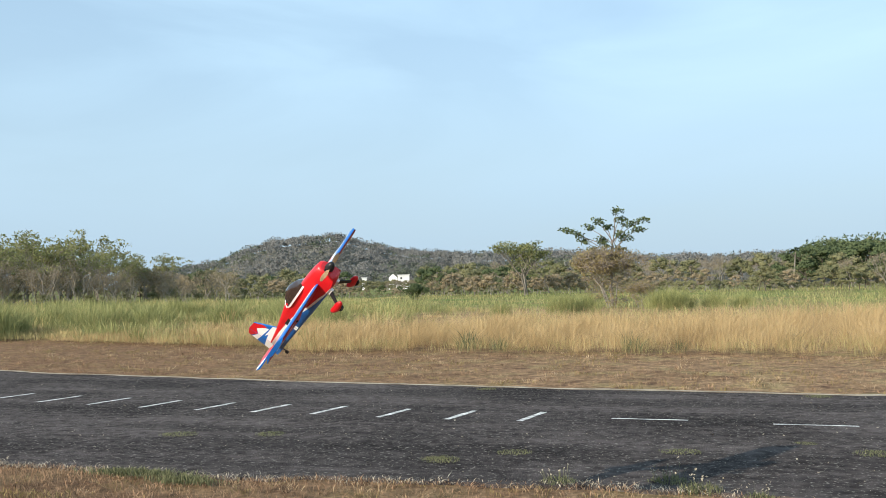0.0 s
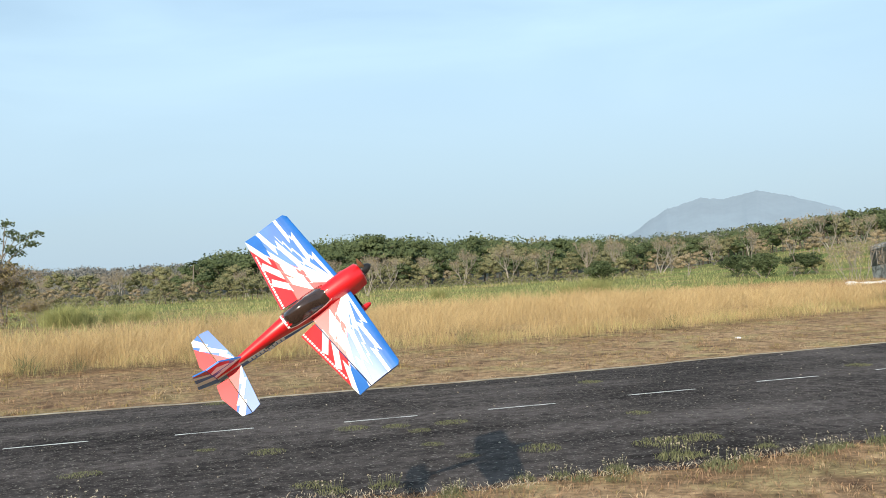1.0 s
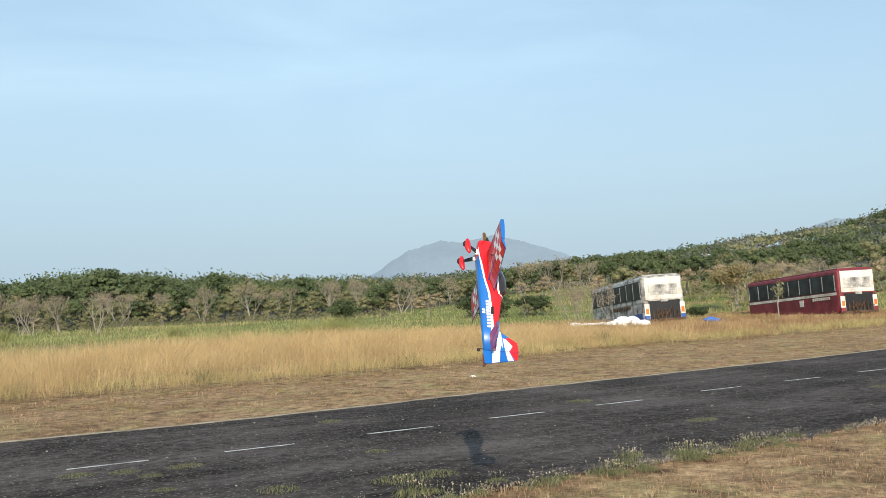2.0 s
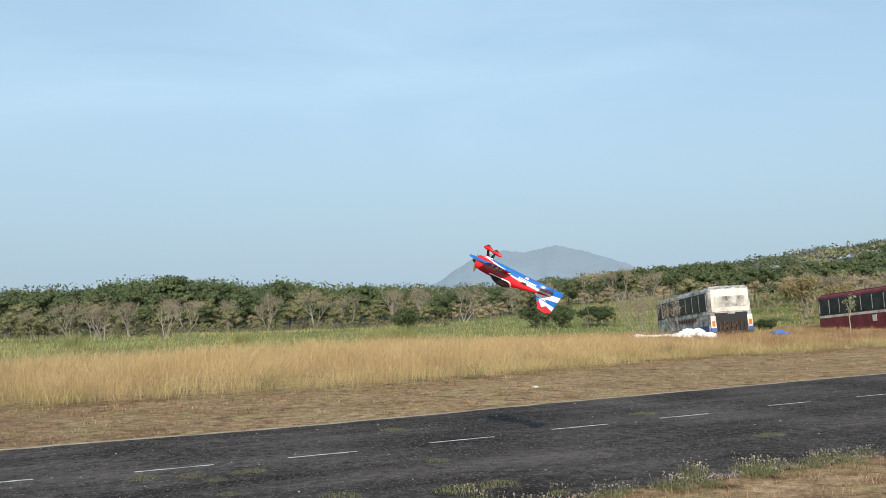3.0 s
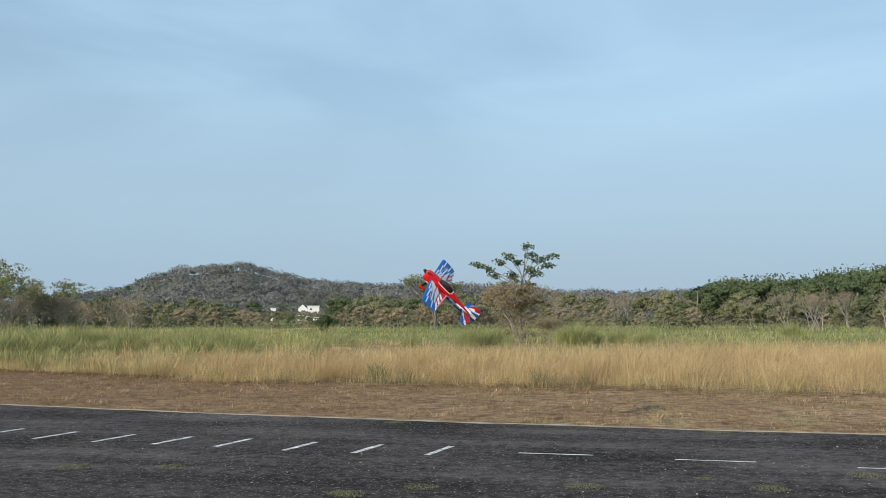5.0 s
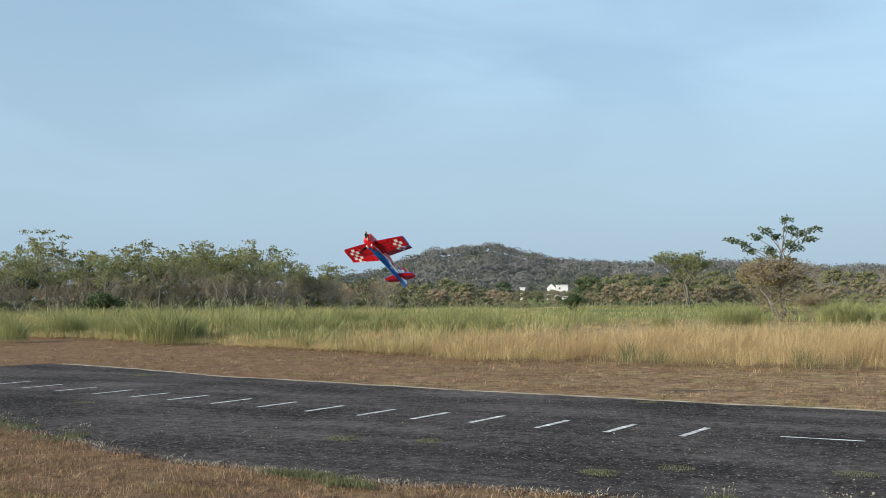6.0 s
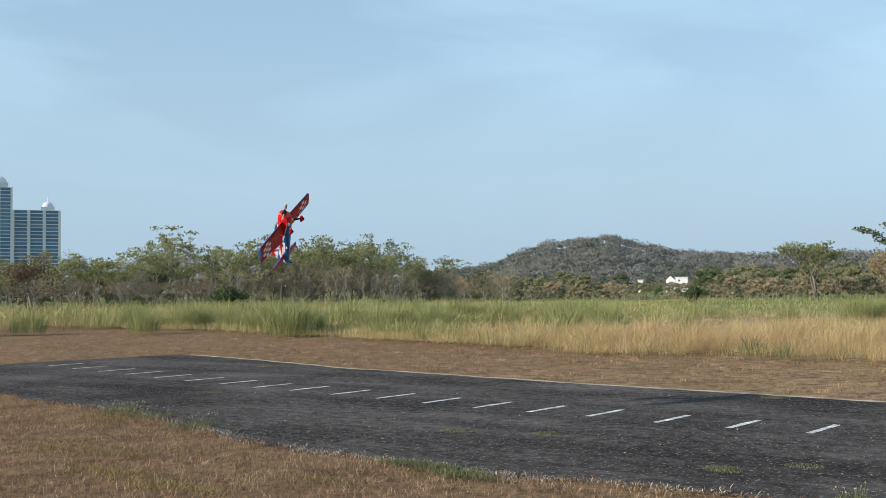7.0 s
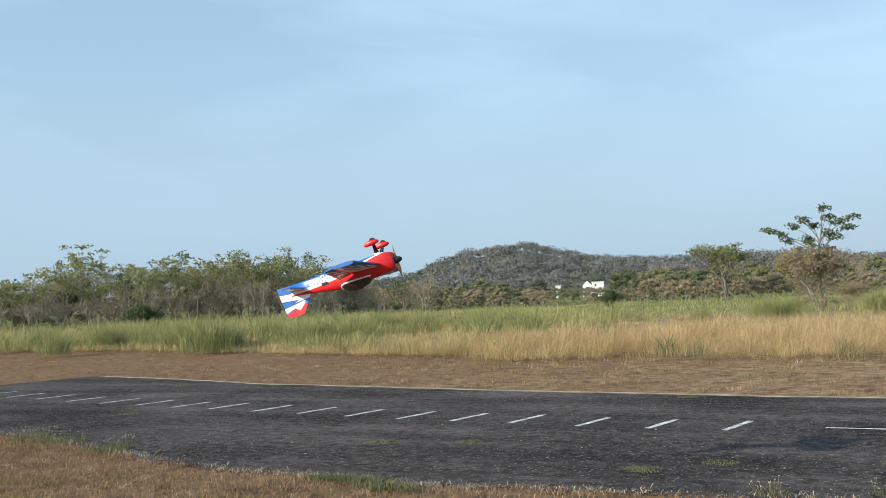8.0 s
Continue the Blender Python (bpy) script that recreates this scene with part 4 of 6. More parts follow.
# ---- grass and weeds ----
def blade_mesh(name, rng, xy, height, width, lean, mat, base_z=None):
    """Single bent blades, each a narrow kite of its own."""
    n = len(xy)
    a = rng.uniform(0, 2 * np.pi, n)
    side = np.stack([np.cos(a), np.sin(a), np.zeros(n)], 1)
    b = rng.uniform(0, 2 * np.pi, n)
    out = np.stack([np.cos(b), np.sin(b), np.zeros(n)], 1) * (lean * rng.random(n) * height)[:, None]
    z0 = np.zeros(n) if base_z is None else base_z
    p = np.stack([xy[:, 0], xy[:, 1], z0], 1)
    mid = p + out * 0.35 + np.array([0, 0, 1.0]) * (height * 0.6)[:, None]
    tip = p + out + np.array([0, 0, 1.0]) * height[:, None]
    w = (width * rng.uniform(0.6, 1.3, n))[:, None]
    quads = np.stack([p, mid - side * w, tip, mid + side * w], axis=1)
    return new(name, quick_mesh(name, quads.reshape(-1, 3), 4, [mat]))


def tussock_mesh(name, rng, centres, height, per, spread, width, lean, mat, base_z=None):
    """Tufts of grass: blades that fan out and bend from many small roots."""
    m = len(centres)
    c, h = np.repeat(centres, per, axis=0), np.repeat(height, per)
    n = len(c)
    off = rng.normal(size=(n, 2)) * spread * np.clip(h, 0.25, 1.3)[:, None]
    way = off / (np.linalg.norm(off, axis=1)[:, None] + 1e-6) + 0.7 * rng.normal(size=(n, 2)) + np.array([0.25, 0.0])
    h = h * rng.uniform(0.55, 1.12, n)
    out = np.zeros((n, 3))
    out[:, :2] = way * (lean * rng.random(n) * h)[:, None]
    z0 = np.zeros(n) if base_z is None else np.repeat(base_z, per)
    p = np.stack([c[:, 0] + off[:, 0], c[:, 1] + off[:, 1], z0], 1)
    bend = rng.uniform(0.5, 0.8, n)
    mid = p + out * (bend ** 2)[:, None] + np.array([0, 0, 1.0]) * (h * bend)[:, None]
    tip = p + out + np.array([0, 0, 1.0]) * (h * (1 - 0.25 * lean * rng.random(n)))[:, None]
    a = rng.uniform(0, 2 * np.pi, n)
    w = (np.repeat(width, per) * rng.uniform(0.6, 1.3, n))[:, None]
    side = np.stack([np.cos(a), np.sin(a), np.zeros(n)], 1) * w
    quads = np.stack([p, mid - side, tip, mid + side], axis=1)
    return new(name, quick_mesh(name, quads.reshape(-1, 3), 4, [mat]))


EDGE_X = (-60, -43.3, -30.5, -18.2, -11, -9.4, -4.2, 2.1, 6.8, 10.7, 19.7, 38.5, 60)
EDGE_Y = (31, 30.4, 29.2, 25.7, 23.0, 21.9, 21.9, 21.1, 20.6, 20.8, 23.2, 24.3, 27)


def tall_grass():
    rng = np.random.default_rng(5)

    def scatter(n, x0, x1, depth0, depth1, power=1.0):
        x = rng.uniform(x0, x1, n)
        edge = np.interp(x, EDGE_X, EDGE_Y)
        y = edge + depth0 + (depth1 - depth0) * rng.random(n) ** power + rng.normal(size=n) * 0.25
        return np.stack([x, y], 1)

    def patch(xy, scale, z=0.0):
        return np.array([noise.noise((x * scale, y * scale, z)) for x, y in xy])

    # golden belt: shallow in the west, deeper in the east
    n = 10600
    x = -20 + 82 * rng.random(n) ** 0.92
    edge = np.interp(x, EDGE_X, EDGE_Y)
    deep = np.interp(x, (-20, -14, -6, 0, 8, 30, 62), (1.0, 3.0, 7.0, 10.5, 17.0, 19.0, 26.0))
    into = deep * rng.random(n) ** 1.25
    edge = edge + 0.7 * np.array([noise.noise((a * 0.45, 0, 8)) + 0.6 * noise.noise((a * 1.7, 0, 8)) for a in x])
    xy = np.stack([x, edge + into + rng.normal(size=n) * 0.3], 1)
    keep = patch(xy, 0.7, 5.0) + rng.normal(size=n) * 0.15 > -0.30
    xy, x, into = xy[keep], x[keep], into[keep]
    n = len(xy)
    h = 0.72 + 0.24 * patch(xy, 0.35) + 0.26 * patch(xy, 0.9, 3.0) + rng.uniform(-0.30, 0.26, n)
    h *= np.interp(into, (0.0, 0.6, 3.0), (0.42, 0.75, 1.08)) * np.interp(x, (-20, -12, -4, 14, 28, 38, 45), (0.35, 0.75, 0.95, 1.0, 0.72, 0.42, 0.34))
    h = np.maximum(h, 0.15)
    wide = 0.0011 * np.hypot(xy[:, 0], xy[:, 1]) / 10
    red = np.interp(x, (20, 34), (0.0, 0.8)) > rng.random(n) * 0.7 + 0.4 * (patch(xy, 0.25, 7.0) + 0.5)
    tagged(tussock_mesh("tall_grass", rng, xy[~red], h[~red], 29, 0.24, wide[~red], 1.35, STRAW), "belt of tall golden dry grass beside the mown strip", "grass", kind="stuff")
    tagged(tussock_mesh("russet_grass", rng, xy[red], h[red], 20, 0.26, wide[red], 0.85, RUSSET), "russet brown dry grass in front of the buses", "grass", kind="stuff")
    # shorter, greener skirt at its foot
    xy = scatter(40000, -60, 62, -0.7, 1.7)
    xy = xy[patch(xy, 0.8, 14.0) + rng.normal(size=len(xy)) * 0.12 > -0.12]
    h = 0.26 + 0.22 * patch(xy, 0.6, 4.0) + rng.uniform(-0.1, 0.12, len(xy))
    tagged(blade_mesh("grass_skirt", rng, xy, np.maximum(h, 0.08), 0.0015 * np.hypot(xy[:, 0], xy[:, 1]) / 10, 1.1, STRAW_GREEN), "half-dry grass at the foot of the tall belt", "grass", kind="stuff")
    # mixed grass to the west
    xy = scatter(4600, -64, -9, 0.1, 30.0, 1.4)
    xy = xy[np.interp(xy[:, 0], (-18, -9), (1, 0)) > rng.random(len(xy))]
    pn = 1.2 * patch(xy, 0.16, 9.0) + 0.8 * patch(xy, 0.45, 2.0)
    h = np.clip(0.44 + 0.7 * pn, 0.2, 1.1) * rng.uniform(0.5, 1.35, len(xy))
    wide = 0.0022 * np.hypot(xy[:, 0], xy[:, 1]) / 10
    pick = pn + rng.normal(size=len(xy)) * 0.22
    for name, sel, mat, label in (("reed_grass", pick > 0.12, REED, "tall green reed grass in clumps"), ("meadow_grass", (pick <= 0.12) & (pick > -0.22), STRAW_GREEN, "half-dry meadow grass to the west"), ("dry_grass", pick <= -0.22, STRAW, "straw-coloured dry grass to the west")):
        tagged(tussock_mesh(name, rng, xy[sel], h[sel], 26, 0.24, wide[sel], 1.0, mat), label, "grass", kind="stuff")
    # taller grass deeper in the western meadow, up to the wood
    n = 1500
    az, dd = rng.uniform(-64, -20, n), 46 + 36 * rng.random(n)
    xy = np.stack([dd * np.sin(np.radians(az)), dd * np.cos(np.radians(az))], 1)
    far_pick = patch(xy, 0.10, 4.0) + rng.normal(size=n) * 0.2
    h = (0.95 + 0.5 * patch(xy, 0.2, 11.0)) * rng.uniform(0.6, 1.2, n) * np.interp(az, (-64, -34, -20), (1.0, 0.9, 0.5))
    for sel, mat, label in ((far_pick > 0.1, REED, "tall green grass before the western wood"), (far_pick <= 0.1, STRAW_GREEN, "tall yellowing grass before the western wood")):
        tagged(tussock_mesh("meadow_grass", rng, xy[sel], h[sel], 26, 0.34, 0.0022 * dd[sel] / 10, 1.0, mat), label, "grass", kind="stuff")
    # green meadow behind the golden belt
    n = 64000
    az = rng.uniform(-30, 62, n)
    dd = np.where(az < -3, np.interp(az, (-30, -12, -3), (30, 28, 33)), np.interp(az, (-3, 4, 20, 40, 62), (33, 41, 45, 50, 74))) + 85 * rng.random(n) ** 1.4
    xy = np.stack([dd * np.sin(np.radians(az)), dd * np.cos(np.radians(az))], 1)
    z = np.array([land(x, y) for x, y in xy])
    h = 0.26 + 0.26 * patch(xy, 0.12, 2.0) + 0.14 * patch(xy, 0.6, 3.0) + rng.uniform(-0.08, 0.12, n)
    wide = 0.0020 * dd / 10
    sel = (patch(xy, 0.05, 6.0) + rng.normal(size=n) * 0.15) > np.interp(az, (-30, 30, 38, 46), (-0.12, -0.12, 0.0, 0.35))
    tagged(blade_mesh("meadow_grass", rng, xy[sel], np.maximum(h[sel], 0.1), wide[sel], 0.9, REED, z[sel] - 0.05), "green meadow grass beyond the dry belt", "grass", kind="stuff")
    tagged(blade_mesh("meadow_grass", rng, xy[~sel], np.maximum(h[~sel], 0.1), wide[~sel], 0.9, STRAW_GREEN, z[~sel] - 0.05), "yellowing meadow grass beyond the dry belt", "grass", kind="stuff")


def grass_clump(name, seed, blades, radius, height, mat, label, heads=0):
    """A tuft: blades fanning out from one root, with seed heads where it bears them."""
    rng = np.random.default_rng(seed)
    root = new(name)
    a = rng.uniform(0, 2 * np.pi, blades)
    r = radius * np.sqrt(rng.random(blades))
    xy = np.stack([r * np.cos(a), r * np.sin(a)], 1)
    h = height * rng.uniform(0.5, 1.1, blades) * (1 - 0.45 * r / radius)
    ob = blade_mesh("leaf_tuft", rng, xy, h, np.full(blades, 0.0042 * height ** 0.5 + 0.002), 0.9, mat)
    ob.parent = root
    ob["kind"] = "stuff"
    if heads:
        a = rng.uniform(0, 2 * np.pi, heads)
        r = radius * np.sqrt(rng.random(heads)) * 1.1
        p = np.stack([r * np.cos(a), r * np.sin(a), height * rng.uniform(0.9, 1.5, heads)], 1)
        st = np.stack([np.stack([r * 0.7 * np.cos(a), r * 0.7 * np.sin(a), 0 * a], 1), p + np.array([0.002, 0, 0]), p - np.array([0.002, 0, 0])], 1)
        child("stalk", quick_mesh("stalk", st.reshape(-1, 3), 3, [WEED]), root)["kind"] = "stuff"
        q = leaf_quads(rng, p, 0.007, 0.9, 5, 0.0065)
        child("seed_head", quick_mesh("seed_head", q, 4, [WEED_HEAD]), root)["kind"] = "stuff"
    return tagged(root, label, "grass tuft" if not heads else "weed")


def scatter_clumps():
    rnd = random.Random(17)
    # reed clumps standing out of the western and middle meadow
    reeds = [grass_clump("reed_clump", 40 + k, 640, 0.85, 1.75, REED, "tall green reed clump in the meadow") for k in range(3)]
    for az, d, s in ((-41.0, 35, 1.05), (-40.0, 36, 0.95), (-35.8, 36, 0.85), (-34.6, 37, 0.9), (-33.0, 36, 0.8), (-28.4, 42, 0.85), (-12.5, 45, 0.6), (-3.4, 50, 0.9), (-2.7, 50, 0.95), (-2.0, 51, 0.8), (-0.4, 52, 0.75), (1.2, 53, 0.7), (-9.0, 46, 0.9), (-7.6, 47, 0.85), (9.0, 70, 0.9), (18.0, 66, 0.8), (26.8, 60, 0.95), (27.6, 61, 0.9), (-49, 40, 0.75), (-55, 42, 0.8), (-57.5, 42, 0.85), (25.5, 62, 0.7)):
        x, y = polar(az, d)
        c = copy_thing(rnd.choice(reeds), Matrix.Translation((x, y, land(x, y) - 0.03)) @ Matrix.Rotation(rnd.uniform(0, 6), 4, "Z"))
        c.scale = (s, s, s)
        c["group"] = "reed clumps in the meadow"
    for k in range(34):
        az, d = rnd.uniform(-60, -22), rnd.uniform(36, 52)
        x, y = polar(az, d)
        y = max(y, float(np.interp(x, EDGE_X, EDGE_Y)) + 1.2)
        c = copy_thing(rnd.choice(reeds), Matrix.Translation((x, y, -0.03)) @ Matrix.Rotation(rnd.uniform(0, 6), 4, "Z"))
        s = rnd.uniform(0.45, 0.9)
        c.scale = (s * 1.2, s * 1.2, s)
        c["group"] = "reed clumps in the meadow"
    herbs = [grass_clump("leafy_herb", 60 + k, 90, 0.28, 0.85, WEED, "leafy green herb in the golden grass") for k in range(2)]
    for x, y, s in ((-5.6, 21.8, 1.0), (-4.9, 21.7, 0.7), (-1.9, 21.6, 0.8), (-0.9, 21.7, 0.6), (7.4, 21.0, 0.7), (13.5, 22.0, 0.7), (1.5, 23.0, 0.8), (23.0, 25.0, 0.9)):
        c = copy_thing(rnd.choice(herbs), Matrix.Translation((x, y, -0.03)) @ Matrix.Rotation(rnd.uniform(0, 6), 4, "Z"))
        c.scale = (s, s, s)
        c["group"] = "herbs in the golden grass"
    # creeping tufts that grow through the asphalt
    mats = [grass_clump("creeping_tuft", 80 + k, 300, 0.19, 0.035, WEED, "flat green tuft growing through the asphalt") for k in range(3)]
    spots = TUFT_SPOTS
    for x, y, s in spots:
        c = copy_thing(rnd.choice(mats), Matrix.Translation((x, y, 0.001)) @ Matrix.Rotation(rnd.uniform(-0.4, 0.4), 4, "Z"))
        c.scale = (s * rnd.uniform(0.8, 1.25), s * 0.9, s * 1.05)
        c["group"] = "tufts in the runway"
    # weeds with pale heads along the near edge
    weeds = [grass_clump("edge_weed", 90 + k, 170, 0.15, 0.10, WEED, "low weed with pale seed heads at the runway edge", heads=14) for k in range(4)]
    for k in range(64):
        x = rnd.choice((rnd.uniform(-1.6, 12.0), rnd.uniform(2.2, 9.0), rnd.uniform(2.2, 9.0), rnd.uniform(-12.0, -8.0)))
        edge = float(np.interp(x, [p[0] for p in NEAR_EDGE[-2::-1]], [p[1] for p in NEAR_EDGE[-2::-1]]))
        y = edge + rnd.gauss(-0.02, 0.16)
        c = copy_thing(rnd.choice(weeds), Matrix.Translation((x, y, -0.02)) @ Matrix.Rotation(rnd.uniform(0, 6), 4, "Z"))
        s = rnd.uniform(0.5, 1.15) * (1.2 if x < -7 else 1.0)
        c.scale = (s, s, s * rnd.uniform(0.8, 1.2))
        c["group"] = "weeds at the runway edge"
    for o in reeds + herbs + mats + weeds:
        for c in (*o.children, o):
            bpy.data.objects.remove(c)


TUFT_SPOTS = [(-5.7, 9.45, 1.0), (-4.7, 9.63, 1.0), (-2.47, 8.5, 1.0), (-0.4, 9.27, 0.9), (1.28, 9.45, 1.0), (0.74, 9.95, 0.5), (-1.89, 8.98, 0.9), (2.33, 10.4, 1.0), (2.78, 10.26, 0.9), (3.38, 10.14, 1.0), (2.91, 9.82, 0.8), (3.55, 8.15, 1.25), (2.78, 8.95, 0.7), (2.87, 8.21, 0.6), (-2.5, 8.53, 0.6), (1.37, 7.7, 0.9), (10.2, 11.67, 1.1), (9.61, 8.67, 1.0), (4.62, 7.8, 1.4), (5.02, 7.82, 1.2), (6.26, 12.51, 1.0), (5.33, 9.52, 0.8), (-14.1, 15.55, 1.4), (-11.36, 11.26, 0.8), (-3.4, 14.2, 0.8), (1.2, 13.8, 0.9), (14.6, 9.4, 0.9)]


def mown_turf():
    """Short dry blades on the mown strips on both sides of the runway."""
    rng = np.random.default_rng(8)
    far_x, far_y = [p[0] for p in FAR_EDGE], [p[1] for p in FAR_EDGE]
    near = NEAR_EDGE[-2::-1]
    near_x, near_y = [p[0] for p in near], [p[1] for p in near]
    x = rng.uniform(-46, 40, 50000)
    lo = np.where(x < -20, 10.0, np.interp(x, far_x, far_y) + 0.05)
    hi = np.interp(x, EDGE_X, EDGE_Y) + 0.4
    y = lo + (hi - lo) * rng.random(len(x))
    xy = np.stack([x, y], 1)
    h = rng.uniform(0.012, 0.042, len(x)) * (1 + 0.6 * np.array([noise.noise((a * 0.6, b * 0.6, 1)) for a, b in xy]))
    tagged(blade_mesh("mown_grass", rng, xy, h, np.full(len(x), 0.005), 1.8, MOWN, np.full(len(x), -0.03)), "short dry brown mown grass beyond the runway", "grass", kind="stuff")
    # low dry tufts that stand out of the mown strips
    cx = np.concatenate([rng.uniform(-46, 40, 1900), rng.uniform(-14, 13, 1500)])
    far_side = np.arange(len(cx)) < 1900
    lo, hi = np.where(cx < -20, 10.0, np.interp(cx, far_x, far_y) + 0.2), np.interp(cx, EDGE_X, EDGE_Y)
    cy = np.where(far_side, lo + (hi - lo) * rng.random(len(cx)), np.interp(cx, near_x, near_y) - 0.1 - 3.2 * rng.random(len(cx)) ** 1.2)
    ok = np.hypot(cx, cy) > 3.0
    tufts, far_side = np.stack([cx, cy], 1)[ok], far_side[ok]
    th = np.where(far_side, 0.085, 0.055) * rng.uniform(0.5, 1.4, len(tufts))
    tw = np.where(far_side, 0.006, 0.0035)
    shade = rng.random(len(tufts))
    for name, sel, mat, label in (("dry_tuft", shade < 0.45, MOWN_NEAR, "low dark dry tufts in the mown turf"), ("pale_tuft", (shade >= 0.45) & (shade < 0.75), SKIRT, "low bleached tufts in the mown turf"), ("green_tuft", shade >= 0.75, TURF_GREEN, "low yellow-green tufts in the mown turf")):
        tagged(tussock_mesh(name, rng, tufts[sel], th[sel], 16, 0.22, tw[sel], 1.6, mat, np.full(int(sel.sum()), -0.03)), label, "grass", kind="stuff")
    # half-green tufts in patches on the far strip
    pick = np.array([noise.noise((a * 0.55, b * 1.1, 6)) for a, b in xy]) + rng.normal(size=len(xy)) * 0.12 > 0.22
    n = int(pick.sum())
    tagged(blade_mesh("greenish_turf", rng, xy[pick] + rng.normal(size=(n, 2)) * 0.05, rng.uniform(0.03, 0.075, n), np.full(n, 0.0055), 1.5, TURF_GREEN, np.full(n, -0.03)), "yellow-green tufts in the mown strip", "grass", kind="stuff")
    x = np.concatenate([rng.uniform(-16, -1.5, 36000), rng.uniform(-1.5, 14, 15000)])
    hi = np.interp(x, near_x, near_y) + 0.03
    y = hi - 3.6 * rng.random(len(x)) ** 1.2
    keep = np.hypot(x, y) > 2.5
    xy = np.stack([x, y], 1)[keep]
    h = rng.uniform(0.02, 0.06, len(xy)) * (1 + 0.7 * np.array([noise.noise((a * 0.8, b * 0.8, 4)) for a, b in xy]))
    tagged(blade_mesh("mown_grass", rng, xy, h, np.full(len(xy), 0.0034), 1.5, MOWN_NEAR, np.full(len(xy), -0.03)), "short dry brown mown grass on the near side", "grass", kind="stuff")
    # a few green patches in it
    for cx, cy, rx, ry, n in ((-4.9, 7.42, 0.42, 0.10, 1100), (-4.3, 7.22, 0.30, 0.10, 800), (-8.8, 8.25, 0.5, 0.2, 260)):
        xy = np.stack([cx + rng.normal(size=n) * rx * 0.5, cy + rng.normal(size=n) * ry * 0.5], 1)
        tagged(blade_mesh("green_turf_patch", rng, xy, rng.uniform(0.03, 0.08, n), np.full(n, 0.004), 1.0, WEED, np.full(n, -0.02)), "fresh green patch in the dry turf at the runway edge", "grass", kind="stuff")

    # bleached straw lying along the runway's near edge
    x = rng.uniform(-12, 13, 5200)
    thick = np.array([noise.noise((a * 0.9, 0, 12)) for a in x]) + rng.normal(size=len(x)) * 0.12 > -0.05
    x = x[thick]
    xy = np.stack([x, np.interp(x, near_x, near_y) + rng.normal(size=len(x)) * 0.07 - 0.03], 1)
    tagged(blade_mesh("bleached_straw", rng, xy, rng.uniform(0.012, 0.045, len(x)), np.full(len(x), 0.003), 2.6, WEED_HEAD, np.full(len(x), -0.006)), "bleached straw lying along the runway edge", "straw", kind="stuff")
    # yellow-green tufts on the near side
    for cx, cy, rx, ry, n in ((-6.2, 5.7, 0.55, 0.14, 1100), (-3.9, 5.5, 0.5, 0.12, 600), (-8.4, 6.6, 0.7, 0.2, 1000), (-7.3, 5.9, 0.5, 0.12, 600), (-5.4, 6.5, 0.4, 0.10, 260), (-10.5, 8.4, 0.7, 0.2, 600)):
        xy = np.stack([cx + rng.normal(size=n) * rx * 0.6, cy + rng.normal(size=n) * ry * 0.8], 1)
        tagged(blade_mesh("yellow_turf_patch", rng, xy, rng.uniform(0.02, 0.055, n), np.full(n, 0.004), 1.4, TURF_GREEN, np.full(n, -0.02)), "yellow-green patch in the dry trodden turf", "grass", kind="stuff")


tall_grass()
scatter_clumps()
mown_turf()


